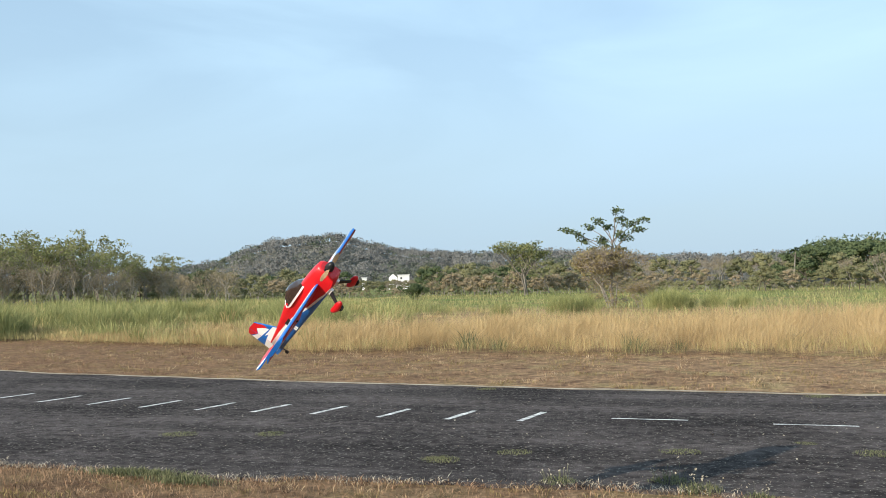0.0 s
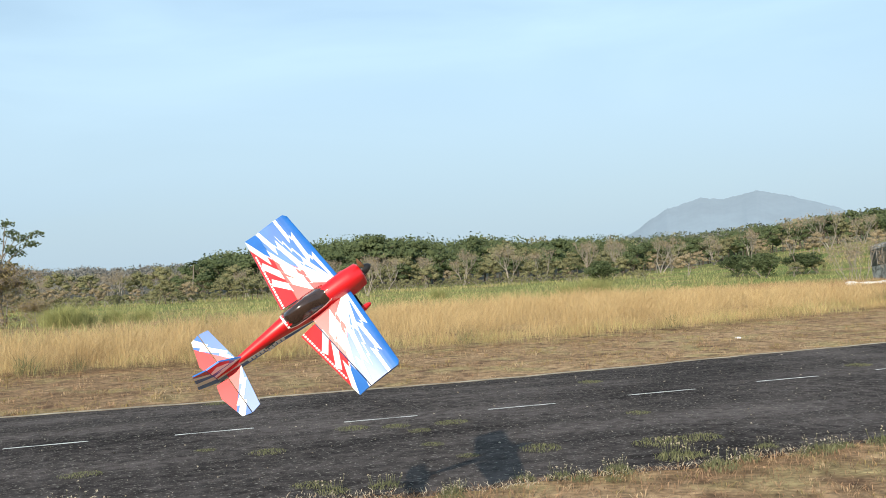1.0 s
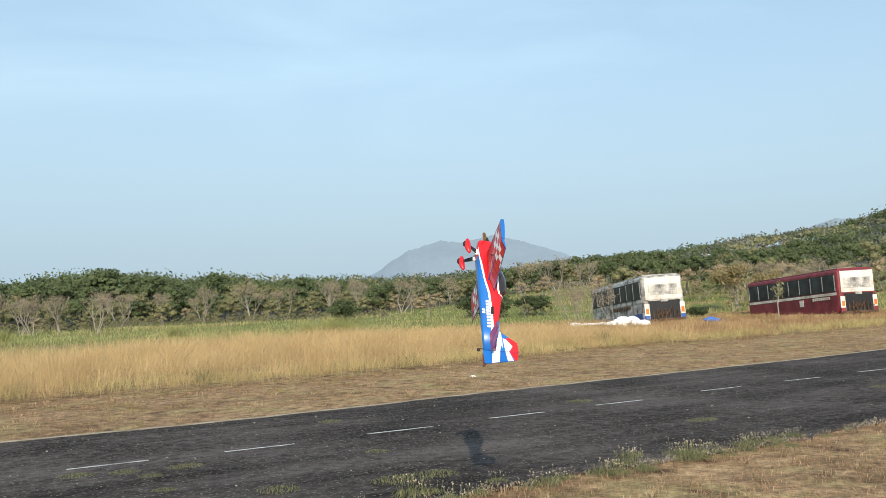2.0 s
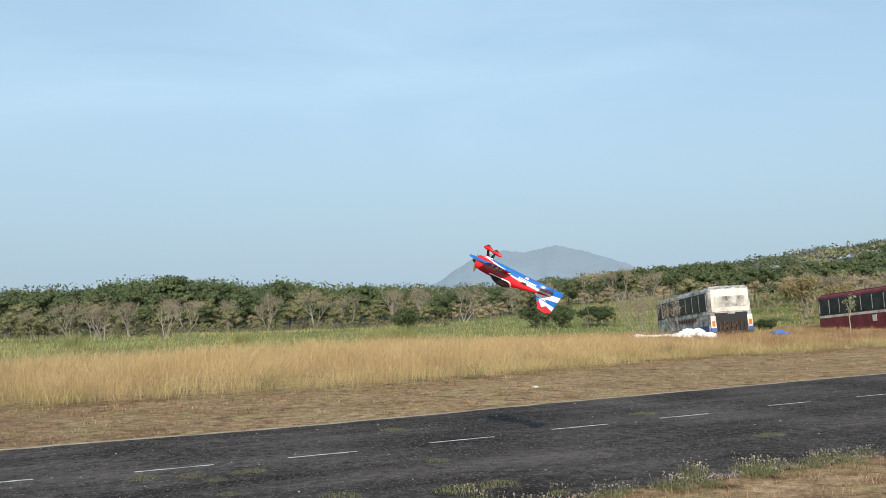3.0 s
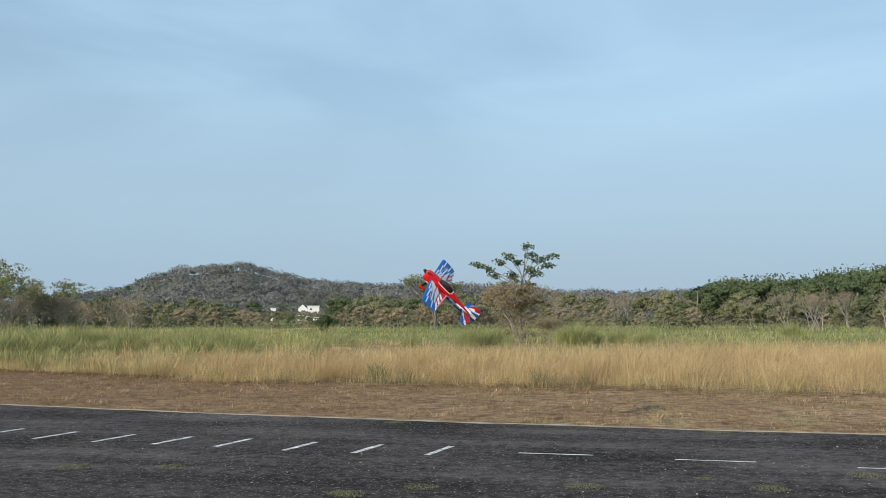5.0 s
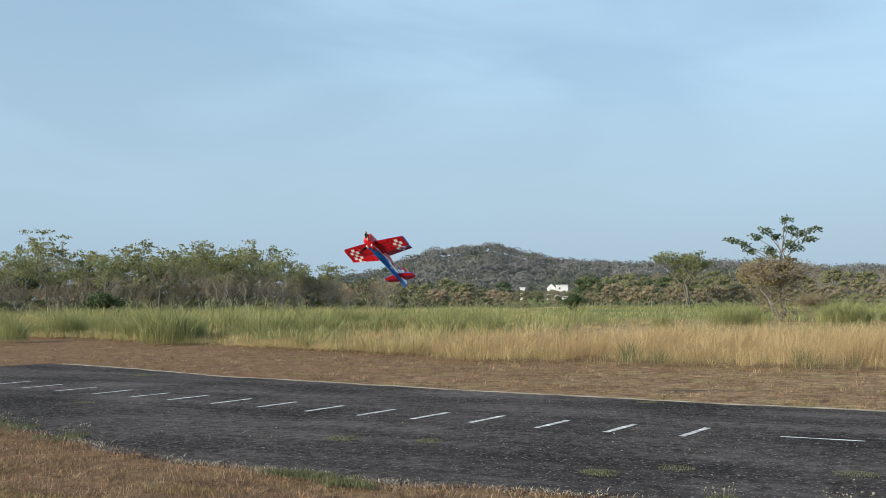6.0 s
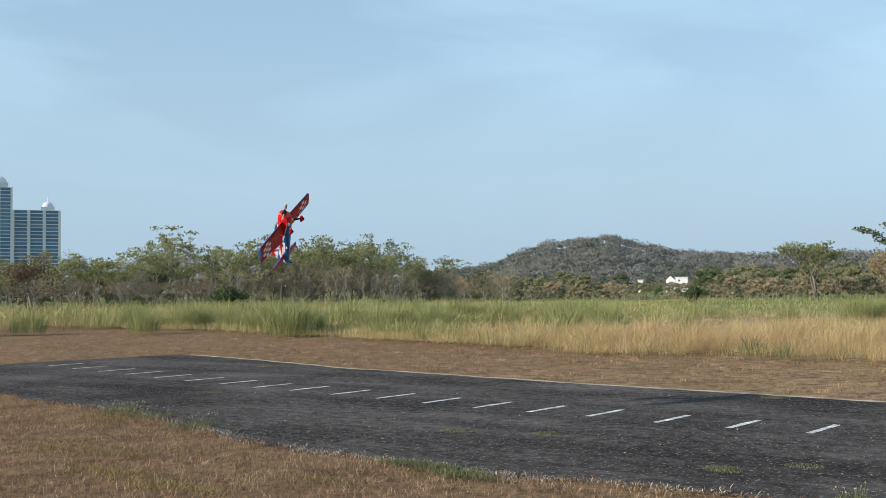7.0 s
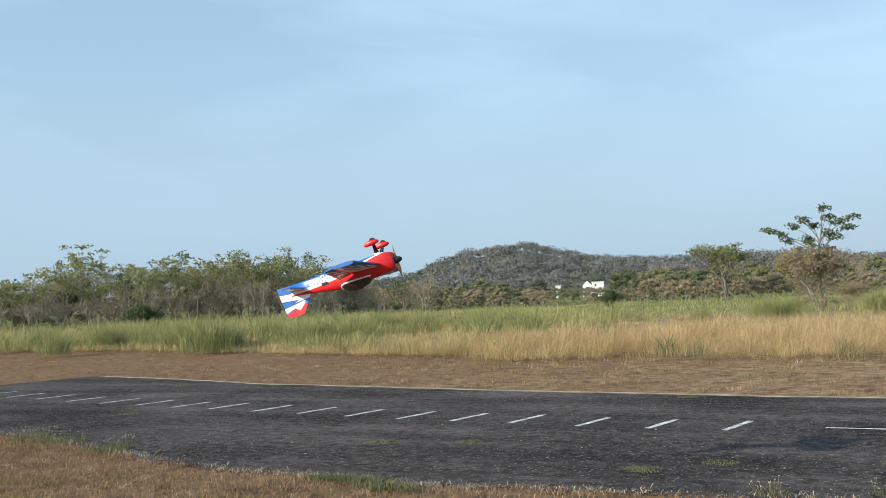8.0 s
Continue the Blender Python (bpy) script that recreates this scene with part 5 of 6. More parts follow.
# ---- derelict buses, heap, house, towers ----
def bus(side_lower, side_band, stripe, rear, label, skirt):
    """A stripped coach: x runs from the rear (0) to the front (10.8), y is its left side."""
    L, Wd, H, z0 = 10.8, 2.45, 2.95, 0.35
    root = new("bus")
    bm = box((L, Wd, H - z0), (L / 2, 0, z0 + (H - z0) / 2), 0.26, 4)
    part("body", bm, side_lower, root)
    for k in range(9):
        for s in (1, -1):
            part("window_post", box((0.07, 0.04, 0.9), (0.32 + 1.27 * k, s * (Wd / 2 + 0.018), 2.16)), BUS_GREY, root)
    part("roof", box((L - 0.4, Wd - 0.35, 0.08), (L / 2, 0, H + 0.02), 0.035), BUS_GREY if skirt is BUS_BLUE else BUS_RED, root)
    for s in (1, -1):
        part("window_band", box((L - 0.5, 0.03, 1.02), (L / 2, s * (Wd / 2 + 0.004), 2.17)), side_band, root)
        for k in range(8):
            part("window_pane", box((1.20, 0.03, 0.80), (0.95 + 1.27 * k, s * (Wd / 2 + 0.012), 2.16), 0.02), BUS_GLASS, root)
        part("stripe", box((L - 0.5, 0.03, 0.16), (L / 2, s * (Wd / 2 + 0.006), 1.52)), stripe, root)
        part("skirt", box((L - 0.5, 0.03, 0.42), (L / 2, s * (Wd / 2 + 0.006), 0.62)), skirt, root)
        for x in (2.6, 8.3):
            w = part("wheel", cylinder(0.46, 0.46, 0.26, pose(x, s * 1.08, 0.46, 90, 0, 0), 20), RUBBER, root)
            part("rim", cylinder(0.24, 0.2, 0.28, pose(x, s * 1.09, 0.46, 90, 0, 0), 16), BUS_GREY, w)
    part("rear_panel", box((0.06, Wd - 0.30, 1.26), (-0.02, 0, 2.20), 0.025), rear, root)
    part("rear_panel", box((0.07, 1.75, 0.62), (-0.03, 0, 2.12), 0.03), BUS_GRIME, root, "grimy blanked rear window")
    part("number_plate", box((0.03, 0.42, 0.15), (-0.075, 0.0, 1.50)), BUS_GREY, root)
    part("engine_bay", box((0.10, 1.86, 1.12), (-0.02, 0, 0.94)), BLACK, root, "open rusty engine bay with no lid")
    rnd = random.Random(14)
    for k in range(9):
        part("engine_pipe", cylinder(0.03, 0.025, rnd.uniform(0.5, 1.0), pose(-0.16, rnd.uniform(-0.75, 0.75), rnd.uniform(0.45, 0.95), rnd.uniform(-55, 55), rnd.uniform(-25, 25), 0), 8), RUST, root)
    for s in (1, -1):
        part("corner_skirt", box((0.12, 0.30, 0.34), (-0.03, s * 1.05, 0.52), 0.03), skirt, root)
    for k in range(7):
        part("engine_pipe", box((0.12, 0.05, 0.55 + 0.07 * (k % 3)), (-0.10, -0.72 + 0.24 * k, 0.62), 0.012), RUST, root)
    for s in (1, -1):
        part("corner_post", box((0.10, 0.30, 1.0), (-0.03, s * 1.04, 0.85), 0.03), rear, root)
        part("tail_lamp", box((0.05, 0.17, 0.30), (-0.09, s * 1.05, 0.92), 0.015), LAMP_ORANGE, root, "orange tail lamp")
    part("bumper", box((0.16, 2.3, 0.14), (-0.08, 0, 0.40), 0.03), RUST, root)
    part("front_glass", box((0.05, 2.1, 0.95), (L + 0.01, 0, 2.05), 0.02), BUS_GLASS, root)
    for x in (1.5, 5.0, 8.0):
        part("roof_hatch", box((0.7, 0.8, 0.10), (x, 0, H + 0.10), 0.03), BUS_GREY, root)
    if skirt is BUS_RED:
        for k in range(9):
            part("lettering_bar", box((0.13, 0.02, 0.17), (1.0 + 0.21 * k, Wd / 2 + 0.03, 1.30)), BUS_WHITE, root, "worn white painted letters")
        part("notice", box((0.45, 0.02, 0.40), (4.0, Wd / 2 + 0.03, 1.15)), BUS_WHITE, root)
    else:
        for k in range(12):
            part("lettering_bar", box((0.22, 0.02, 0.20), (2.4 + 0.36 * k, Wd / 2 + 0.03, 1.28)), RUST, root, "worn dark painted letters")
    return tagged(root, label, "bus")


def place_bus(ob, rear_left, heading_az, lean=0.0, dip=0.0):
    a = radians(heading_az)
    f = Vector((math.sin(a), math.cos(a), 0))
    left = Vector((-f.y, f.x, 0))
    p = Vector((*rear_left, 0)) - left * 1.225
    ob.matrix_basis = Matrix.Translation((p.x, p.y, land(p.x, p.y) - 0.12)) @ Matrix.Rotation(math.pi / 2 - a, 4, "Z") @ pose(0, 0, 0, lean, dip, 0)


def lumps(name, seed, pieces, mat, label, category):
    """Crumpled sheet: overlapping folded lumps in one mesh."""
    rnd = random.Random(seed)
    bm = bmesh.new()
    for x, y, z, rx, ry, rz in pieces:
        made = bmesh.ops.create_icosphere(bm, subdivisions=3, radius=1.0, matrix=Matrix.Translation((x, y, z)) @ Matrix.Diagonal((rx, ry, rz, 1)))
        for v in made["verts"]:
            k = 0.5 * noise.noise((v.co * 2.6) + Vector((seed, x, y))) + 0.35 * noise.noise(v.co * 7)
            v.co += Vector((v.co.x - x, v.co.y - y, v.co.z - z)) * k
            v.co.z = max(v.co.z, -0.05)
    me = bpy.data.meshes.new(name)
    bm.to_mesh(me)
    bm.free()
    me.materials.append(mat)
    return tagged(new(name, me), label, category)


def build_east_things():
    b = bus(BUS_GRIME, BUS_GLASS, BUS_GRIME, BUS_WHITE, "derelict sooty white and blue coach with open engine bay", BUS_BLUE)
    place_bus(b, polar(45.05, 56.5), 26.6, -2.2, 3.2)
    b = bus(BUS_RED, BUS_GLASS, BUS_WHITE, BUS_WHITE, "derelict maroon coach with a white stripe and white rear", BUS_RED)
    place_bus(b, polar(55.55, 61.5), 22.5, -1.0, 3.0)
    x, y = polar(43.6, 48.0)
    heap = lumps("sheet_heap", 3, [(0.15, 0, 0.20, 0.42, 0.4, 0.24), (0.6, 0.1, 0.22, 0.40, 0.35, 0.22), (1.1, 0.0, 0.14, 0.36, 0.3, 0.14), (-0.4, -0.1, 0.16, 0.40, 0.35, 0.12), (-1.0, -0.1, 0.16, 0.40, 0.3, 0.08), (-1.6, -0.2, 0.14, 0.36, 0.25, 0.07), (-2.1, 0.0, 0.15, 0.24, 0.2, 0.10), (0.4, -0.3, 0.28, 0.25, 0.2, 0.16), (0.0, 0.3, 0.30, 0.2, 0.2, 0.14)], TARP_WHITE, "heap of crumpled white plastic sheeting beside a bus", "plastic sheet")
    heap.matrix_basis = Matrix.Translation((x, y, 0.22)) @ Matrix.Rotation(radians(-44), 4, "Z")
    x, y = polar(48.6, 52.0)
    blue = lumps("blue_tarpaulin", 5, [(0, 0, 0.10, 0.34, 0.22, 0.12), (0.3, 0.1, 0.06, 0.24, 0.2, 0.08)], TARP_BLUE, "crumpled blue plastic tarpaulin lying in the grass", "tarpaulin")
    blue.matrix_basis = Matrix.Translation((x, y, 0.22)) @ Matrix.Rotation(radians(-48), 4, "Z")
    scrap = lumps("paper_scrap", 8, [(0, 0, 0.025, 0.075, 0.05, 0.028)], TARP_WHITE, "scrap of white paper on the mown grass", "litter")
    scrap.location = (12.3, 17.6, -0.02)


def build_house(az, d, w, h, gable):
    x, y = polar(az, d)
    root = new("house")
    root.matrix_basis = Matrix.Translation((x, y, 0)) @ Matrix.Rotation(radians(-az), 4, "Z")
    h += 2.0
    part("wall", box((w, 5, h), (0, 0, h / 2), 0.05), WALL_WHITE, root)
    part("roof", box((w + 0.3, 5.3, 0.18), (0, 0, h + 0.10), 0.04), WALL_WHITE, root)
    for k in range(1):
        win = part("window", box((0.45, 0.12, 0.45), (-w * 0.2 + k * w * 0.4, -2.5, h - 0.75), 0.03), BUS_GLASS, root)
        part("sill", box((0.6, 0.2, 0.08), (-w * 0.2 + k * w * 0.4, -2.56, h - 1.23)), WALL_WHITE, win)
    if gable:
        bm = bmesh.new()
        g = [(-w / 2 - 2.4, -2, 0), (-w / 2 - 0.1, -2, 0), (-w / 2 - 0.1, -2, h - 0.6), (-w / 2 - 1.25, -2, h + 0.5), (-w / 2 - 2.4, -2, h - 0.6)]
        vs = [bm.verts.new(p) for p in g] + [bm.verts.new((p[0], 2, p[2])) for p in g]
        bm.faces.new(vs[:5])
        bm.faces.new(vs[:4:-1])
        for k in range(5):
            bm.faces.new((vs[k], vs[(k + 1) % 5], vs[5 + (k + 1) % 5], vs[5 + k]))
        part("annex", bm, WALL_WHITE, root)
    tagged(root, "small white flat-roofed house among scrub", "house")


def build_tower(az0, az1, d, el_top, floors, columns, domes, label):
    """A slab of flats: glass bands between white piers and floor slabs, domed lift head."""
    a = radians((az0 + az1) / 2)
    x, y = math.sin(a) * d, math.cos(a) * d
    w = 2 * d * math.tan(radians((az1 - az0) / 2))
    h = d * math.tan(radians(el_top)) + 1.6
    root = new("tower_block")
    root.matrix_basis = Matrix.Translation((x, y, 0)) @ Matrix.Rotation(-a, 4, "Z")
    part("wall", box((w, 24, h), (0, 12, h / 2)), TOWER_WALL, root)
    cw, fh = w / columns, h / floors
    me = mesh_of("window", *box_data(cw * 0.78, 0.6, fh * 0.72), [TOWER_GLASS])
    for c in range(columns):
        for k in range(floors):
            child("window", me, root, Matrix.Translation((-w / 2 + cw * (c + 0.5), -0.15, fh * (k + 0.5))))
    for c in range(columns + 1):
        part("pier", box((cw * 0.15, 1.2, h), (-w / 2 + cw * c, 0, h / 2)), TOWER_WALL, root)
    for k in range(0, floors, 1):
        part("floor_slab", box((w, 0.9, fh * 0.18), (0, -0.05, fh * k)), TOWER_WALL, root)
    for u, r, lift in domes:
        part("lift_head", box((r * 2.3, r * 2.3, lift), (u * w, r * 1.2, h + lift / 2)), TOWER_WALL, root)
        bm = bmesh.new()
        bmesh.ops.create_uvsphere(bm, u_segments=20, v_segments=10, radius=r, matrix=Matrix.Translation((u * w, r * 1.2, h + lift)))
        dome = part("dome", bm, TOWER_WALL, root, smooth=True)
        part("finial", cylinder(r * 0.12, r * 0.04, r * 1.2, pose(u * w, r * 1.2, h + lift + r * 1.4), 8), TOWER_WALL, dome)
    tagged(root, label, "tower block")


def box_data(w, d, h):
    v = [(sx * w / 2, sy * d / 2, sz * h / 2) for sx in (-1, 1) for sy in (-1, 1) for sz in (-1, 1)]
    f = [(0, 1, 3, 2), (4, 6, 7, 5), (0, 4, 5, 1), (2, 3, 7, 6), (0, 2, 6, 4), (1, 5, 7, 3)]
    return v, f


def lattice_mast(az, d, h):
    x, y = polar(az, d)
    root = new("lattice_mast")
    root.location = (x, y, 0)
    for sx in (-1, 1):
        for sy in (-1, 1):
            part("leg", cylinder(0.06, 0.05, h, pose(sx * 0.7, sy * 0.7, h / 2), 6), TOWER_WALL, root)
    for k in range(int(h / 1.4)):
        part("brace", box((1.6, 0.06, 0.06), (0, -0.7, 0.7 + 1.4 * k)), TOWER_WALL, root)
    tagged(root, "pale lattice mast rising from the scrub", "mast")


build_east_things()
build_house(-18.2, 262.0, 3.1, 1.8, True)
build_house(-20.5, 262.0, 1.3, 1.2, False)
lattice_mast(-13.1, 270.0, 5.6)
build_tower(-55.78, -53.43, 1150.0, 4.55, 24, 3, [(0.24, 6.0, 4.0)], "blue-glazed white tower block with a small dome")
build_tower(-58.9, -55.85, 1120.0, 5.75, 30, 5, [(0.30, 7.5, 5.0)], "taller white tower block with balconies and a dome")


# ---- the model aeroplane: x forward, y to its left, z up ----
SPAN = 0.5
LE_ROOT, LE_TIP, TE_ROOT, TE_TIP = 0.172, 0.150, -0.165, -0.100


def inside(p, poly):
    hit = False
    for (x0, y0), (x1, y1) in zip(poly, poly[1:] + poly[:1]):
        if (y0 > p[1]) != (y1 > p[1]) and p[0] < (x1 - x0) * (p[1] - y0) / (y1 - y0) + x0:
            hit = not hit
    return hit


def film_sheet(outline, regions, lines=()):
    """A flat outline, cut into triangles along the borders of all coloured regions."""
    pts, edges = [], []
    for poly in [outline] + [r[0] for r in regions]:
        base = len(pts)
        pts += [Vector(p) for p in poly]
        edges += [(base + k, base + (k + 1) % len(poly)) for k in range(len(poly))]
    for a, b in lines:
        base = len(pts)
        pts += [Vector(a), Vector(b)]
        edges.append((base, base + 1))
    vs, _, fs, _, _, _ = geometry.delaunay_2d_cdt(pts, edges, [], 0, 1e-5)
    tris = [tuple(f) for f in fs if inside(sum((vs[k] for k in f), Vector((0, 0))) / len(f), outline)]
    return vs, tris


def surface(name, outline, top, bottom, top_default, bottom_default, thick, parent, lines=(), flip=False, axes=0, origin=(0, 0, 0), label=""):
    """A covered panel: two painted skins and the rim between them. axes 0: lies flat, 1: stands upright."""
    def put(u, v, w):
        p = (u, -v if flip else v, w) if axes == 0 else (u, w, v)
        return (p[0] - origin[0], p[1] - origin[1], p[2] - origin[2])

    vs, tris = film_sheet(outline, top + bottom, lines)
    n = len(vs)
    verts = [put(v.x, v.y, thick(v.x, v.y)) for v in vs] + [put(v.x, v.y, -thick(v.x, v.y)) for v in vs]
    faces, idx, rim = [], [], {}
    for regions, default, base in ((top, top_default, 0), (bottom, bottom_default, n)):
        for t in tris:
            c = sum((vs[k] for k in t), Vector((0, 0))) / 3
            col = default
            for poly, k in regions:
                if inside(c, poly):
                    col = k
            faces.append(tuple(base + k for k in t))
            idx.append(col)
    for t in tris:
        for a, b in ((t[0], t[1]), (t[1], t[2]), (t[2], t[0])):
            key = (min(a, b), max(a, b))
            rim[key] = rim.get(key, 0) + 1
    for (a, b), used in rim.items():
        if used == 1:
            faces.append((a, b, n + b, n + a))
            idx.append(top_default)
    me = mesh_of(name, verts, faces, [FILM_RED, FILM_WHITE, FILM_BLUE, FILM_RIB], idx)
    bm = bmesh.new()
    bm.from_mesh(me)
    bmesh.ops.delete(bm, geom=[v for v in bm.verts if not v.link_faces], context="VERTS")
    bmesh.ops.recalc_face_normals(bm, faces=bm.faces)
    bm.to_mesh(me)
    bm.free()
    return child(name, me, parent, Matrix.Translation(origin), label)


def wing_point(u, v):
    y = 0.045 + u * (SPAN - 0.045)
    le, te = LE_ROOT + (LE_TIP - LE_ROOT) * u, TE_ROOT + (TE_TIP - TE_ROOT) * u
    return (te + (le - te) * v, y)


def wing_thick(x, y):
    u = (y - 0.045) / (SPAN - 0.045)
    le, te = LE_ROOT + (LE_TIP - LE_ROOT) * u, TE_ROOT + (TE_TIP - TE_ROOT) * u
    c = min(max((le - x) / (le - te), 0.0), 1.0)
    return 0.0018 + 0.105 * (0.30 * math.sqrt(c) - 0.126 * c - 0.352 * c * c + 0.284 * c ** 3 - 0.1015 * c ** 4) * 1.15


RED, WHITE, BLUE = 0, 1, 2


def bolt(tip, width, root=(-0.03, 0.93), jag=0.05):
    """A lightning ray over the wing, from the leading edge at the root to its tip, in shares of span and chord."""
    du, dv = tip[0] - root[0], tip[1] - root[1]
    ln = math.hypot(du, dv)
    nu, nv = -dv / ln, du / ln
    line = [(0.0, 0.0), (0.42, 1.0), (0.35, -1.0), (0.74, 1.0), (0.67, -1.0), (1.0, 0.0)]
    left, right = [], []
    for k, (s, off) in enumerate(line):
        w = width * (0.35 if k == 0 else 1.0 if ln > 0.8 else 0.9 - 0.85 * s)
        for chain, sign in ((left, 0.5), (right, -0.5)):
            o = off * jag + sign * w
            chain.append((root[0] + du * s + nu * o, root[1] + dv * s + nv * o))
    return left + right[::-1]


RAYS = [bolt((1.03, .73), .065), bolt((1.03, .28), .075), bolt((.97, -.03), .075), bolt((.63, .07), .085), bolt((.40, .08), .085), bolt((.84, .56), .04, (.42, .74), .02)]
RED_FIELD = [(-.01, .9), (.9, 0.0), (.9, -.02), (-.01, -.02)]


def wing_regions():
    top = [([wing_point(*p) for p in poly], k) for poly, k in [(RED_FIELD, RED)] + [(r, WHITE) for r in RAYS]]
    for k in range(20):
        u = 0.06 + 0.036 * k
        top.append(([wing_point(u, .03), wing_point(u + .024, .03), wing_point(u + .024, .062), wing_point(u, .062)], WHITE))
    low = []
    s = 0.048
    for i in range(3):
        for j in range(6):
            if (i + j) % 2 == 1:
                x0, y0 = 0.125 - s * (j + 1), 0.295 + s * i
                low.append(([(x0, y0), (x0 + s, y0), (x0 + s, y0 + s), (x0, y0 + s)], WHITE))
    ribs = []
    for k in range(7):
        y = .09 + .062 * k
        ribs.append(([(-.15, y), (-.15, y + .007), (.16, y + .007), (.16, y)], 3))
        ribs.append(([(.085, y + .012), (.09, y + .05), (.13, y + .044), (.14, y + .018)], 3))
    ribs.append(([(.052, .05), (.052, .49), (.064, .49), (.064, .05)], 3))
    ribs.append(([(.142, .05), (.130, .49), (.16, .49), (.18, .05)], 3))
    ribs.append(([(-.2, .487), (.16, .487), (.16, .51), (-.2, .51)], 3))
    for k in range(6):
        y = .07 + .036 * k
        ribs.append(([(.105, y), (.105, y + .02), (.125, y + .016), (.125, y + .004)], 3))
    return top, ribs + low


def build_aeroplane():
    root = new("model_aeroplane")
    # fuselage: x, top, bottom, half width, blue border, white border
    rings = [(0.275, .048, -.055, .038, -.055, -.055), (0.262, .064, -.068, .050, -.068, -.068), (0.20, .074, -.078, .055, -.078, -.076), (0.13, .080, -.078, .055, -.070, -.062), (0.065, .083, -.076, .053, -.060, -.046), (-.05, .088, -.073, .047, -.040, -.028), (-.165, .098, -.068, .040, -.012, .004), (-.30, .076, -.063, .028, .004, .018), (-.45, .052, -.057, .017, .004, .026), (-.60, .034, -.052, .008, .004, .026)]
    verts, faces, idx = [], [], []
    half = 9
    for x, zt, zb, w, zw, zr in rings:
        zw, zr = max(zw, zb + .006), max(zr, zb + .008)
        sec = [(0, zb), (.62 * w, zb), (.92 * w, zb + .012), (w, zw), (w, zr), (.97 * w, zr + (zt - zr) * .55), (.80 * w, zt - (zt - zr) * .14), (.45 * w, zt - .002), (0, zt)]
        loop = [(x, y, z) for y, z in sec] + [(x, -y, z) for y, z in sec[-2:0:-1]]
        verts += loop
    n = 2 * half - 2
    for i in range(len(rings) - 1):
        x = 0.5 * (rings[i][0] + rings[i + 1][0])
        for k in range(n):
            q = (k + 1) % n
            faces.append((i * n + k, i * n + q, (i + 1) * n + q, (i + 1) * n + k))
            s = k if k < half - 1 else n - 1 - k
            idx.append(BLUE if s <= 2 and x < .14 else WHITE if s == 3 and x < .17 else RED)
    faces += [tuple(range(n)), tuple(range((len(rings) - 1) * n, len(rings) * n))]
    idx += [RED, BLUE]
    me = mesh_of("fuselage", verts, faces, [FILM_RED, FILM_WHITE, FILM_BLUE], idx)
    bm = bmesh.new()
    bm.from_mesh(me)
    bmesh.ops.recalc_face_normals(bm, faces=bm.faces)
    bm.to_mesh(me)
    bm.free()
    me.polygons.foreach_set("use_smooth", [len(p.vertices) == 4 for p in me.polygons])
    body = child("fuselage", me, root, label="glossy red, white and blue film-covered fuselage")
    # cowl air inlets and lettering bars on both flanks
    for s in (1, -1):
        part("air_inlet", box((.006, .026, .030), (.277, s * .022, .004), .004), BLACK, body)
        for k in range(9):
            x = -.235 - .0235 * k
            w = np.interp(x, (-.45, -.30, -.165), (.0185, .0295, .0415))
            part("lettering_bar", box((.017, .003, .034), (x, s * (w - .0005), -.012 + .001 * k)), FILM_WHITE, body, "white letter shapes")
        for k in range(2):
            part("lettering_bar", box((.014, .003, .020), (-.30 - .02 * k, s * .0285, -.044)), FILM_WHITE, body, "white letter shapes")
        part("black_flash", box((.09, .002, .022), (-.285, s * .0295, .016)), BLACK, body)
    # canopy with white rim
    canopy = [(.075, .080, .026), (.03, .112, .034), (-.03, .132, .036), (-.09, .135, .034), (-.14, .122, .030), (-.172, .100, .024)]
    cv, cf = [], []
    for x, z, w in canopy:
        b = .060 if x > -.16 else .068
        cv += [(x, -w - .016, b), (x, -w, b + (z - b) * .62), (x, -w * .5, z - .006), (x, 0, z), (x, w * .5, z - .006), (x, w, b + (z - b) * .62), (x, w + .016, b)]
    for i in range(len(canopy) - 1):
        for k in range(6):
            cf.append((i * 7 + k, i * 7 + k + 1, i * 7 + k + 8, i * 7 + k + 7))
    cf += [tuple(range(7)), tuple(range(len(cv) - 7, len(cv)))]
    can = child("canopy", mesh_of("canopy", cv, cf, [SMOKE], smooth=True), root, label="smoked dark canopy")
    for s in (0, 6):
        rim_v, rim_f = [], []
        for i in range(len(canopy)):
            p = Vector(cv[i * 7 + s])
            sgn = -1 if s == 0 else 1
            rim_v += [p + Vector((0, sgn * .003, -.005)), p + Vector((0, sgn * .003, .007))]
        for i in range(len(canopy) - 1):
            rim_f.append((2 * i, 2 * i + 2, 2 * i + 3, 2 * i + 1))
        child("canopy_rim", mesh_of("canopy_rim", rim_v, rim_f, [FILM_WHITE]), can)
    for end in (0, len(canopy) - 1):
        rim_v, rim_f = [], []
        for k in range(7):
            p = Vector(cv[end * 7 + k])
            dx = .004 if end == 0 else -.004
            rim_v += [p + Vector((dx - .006, 0, .003)), p + Vector((dx + .006, 0, .003))]
        for k in range(6):
            rim_f.append((2 * k, 2 * k + 2, 2 * k + 3, 2 * k + 1))
        child("canopy_rim", mesh_of("canopy_rim", rim_v, rim_f, [FILM_WHITE]), can)
    # wings and ailerons
    top, low = wing_regions()
    hinge = .30
    panel = [wing_point(-.02, hinge), wing_point(-.02, 1), wing_point(.96, 1), wing_point(1, .94), wing_point(1, hinge)]
    flap = [wing_point(.07, 0), wing_point(.07, hinge - .012), wing_point(1, hinge - .012), wing_point(1, 0)]
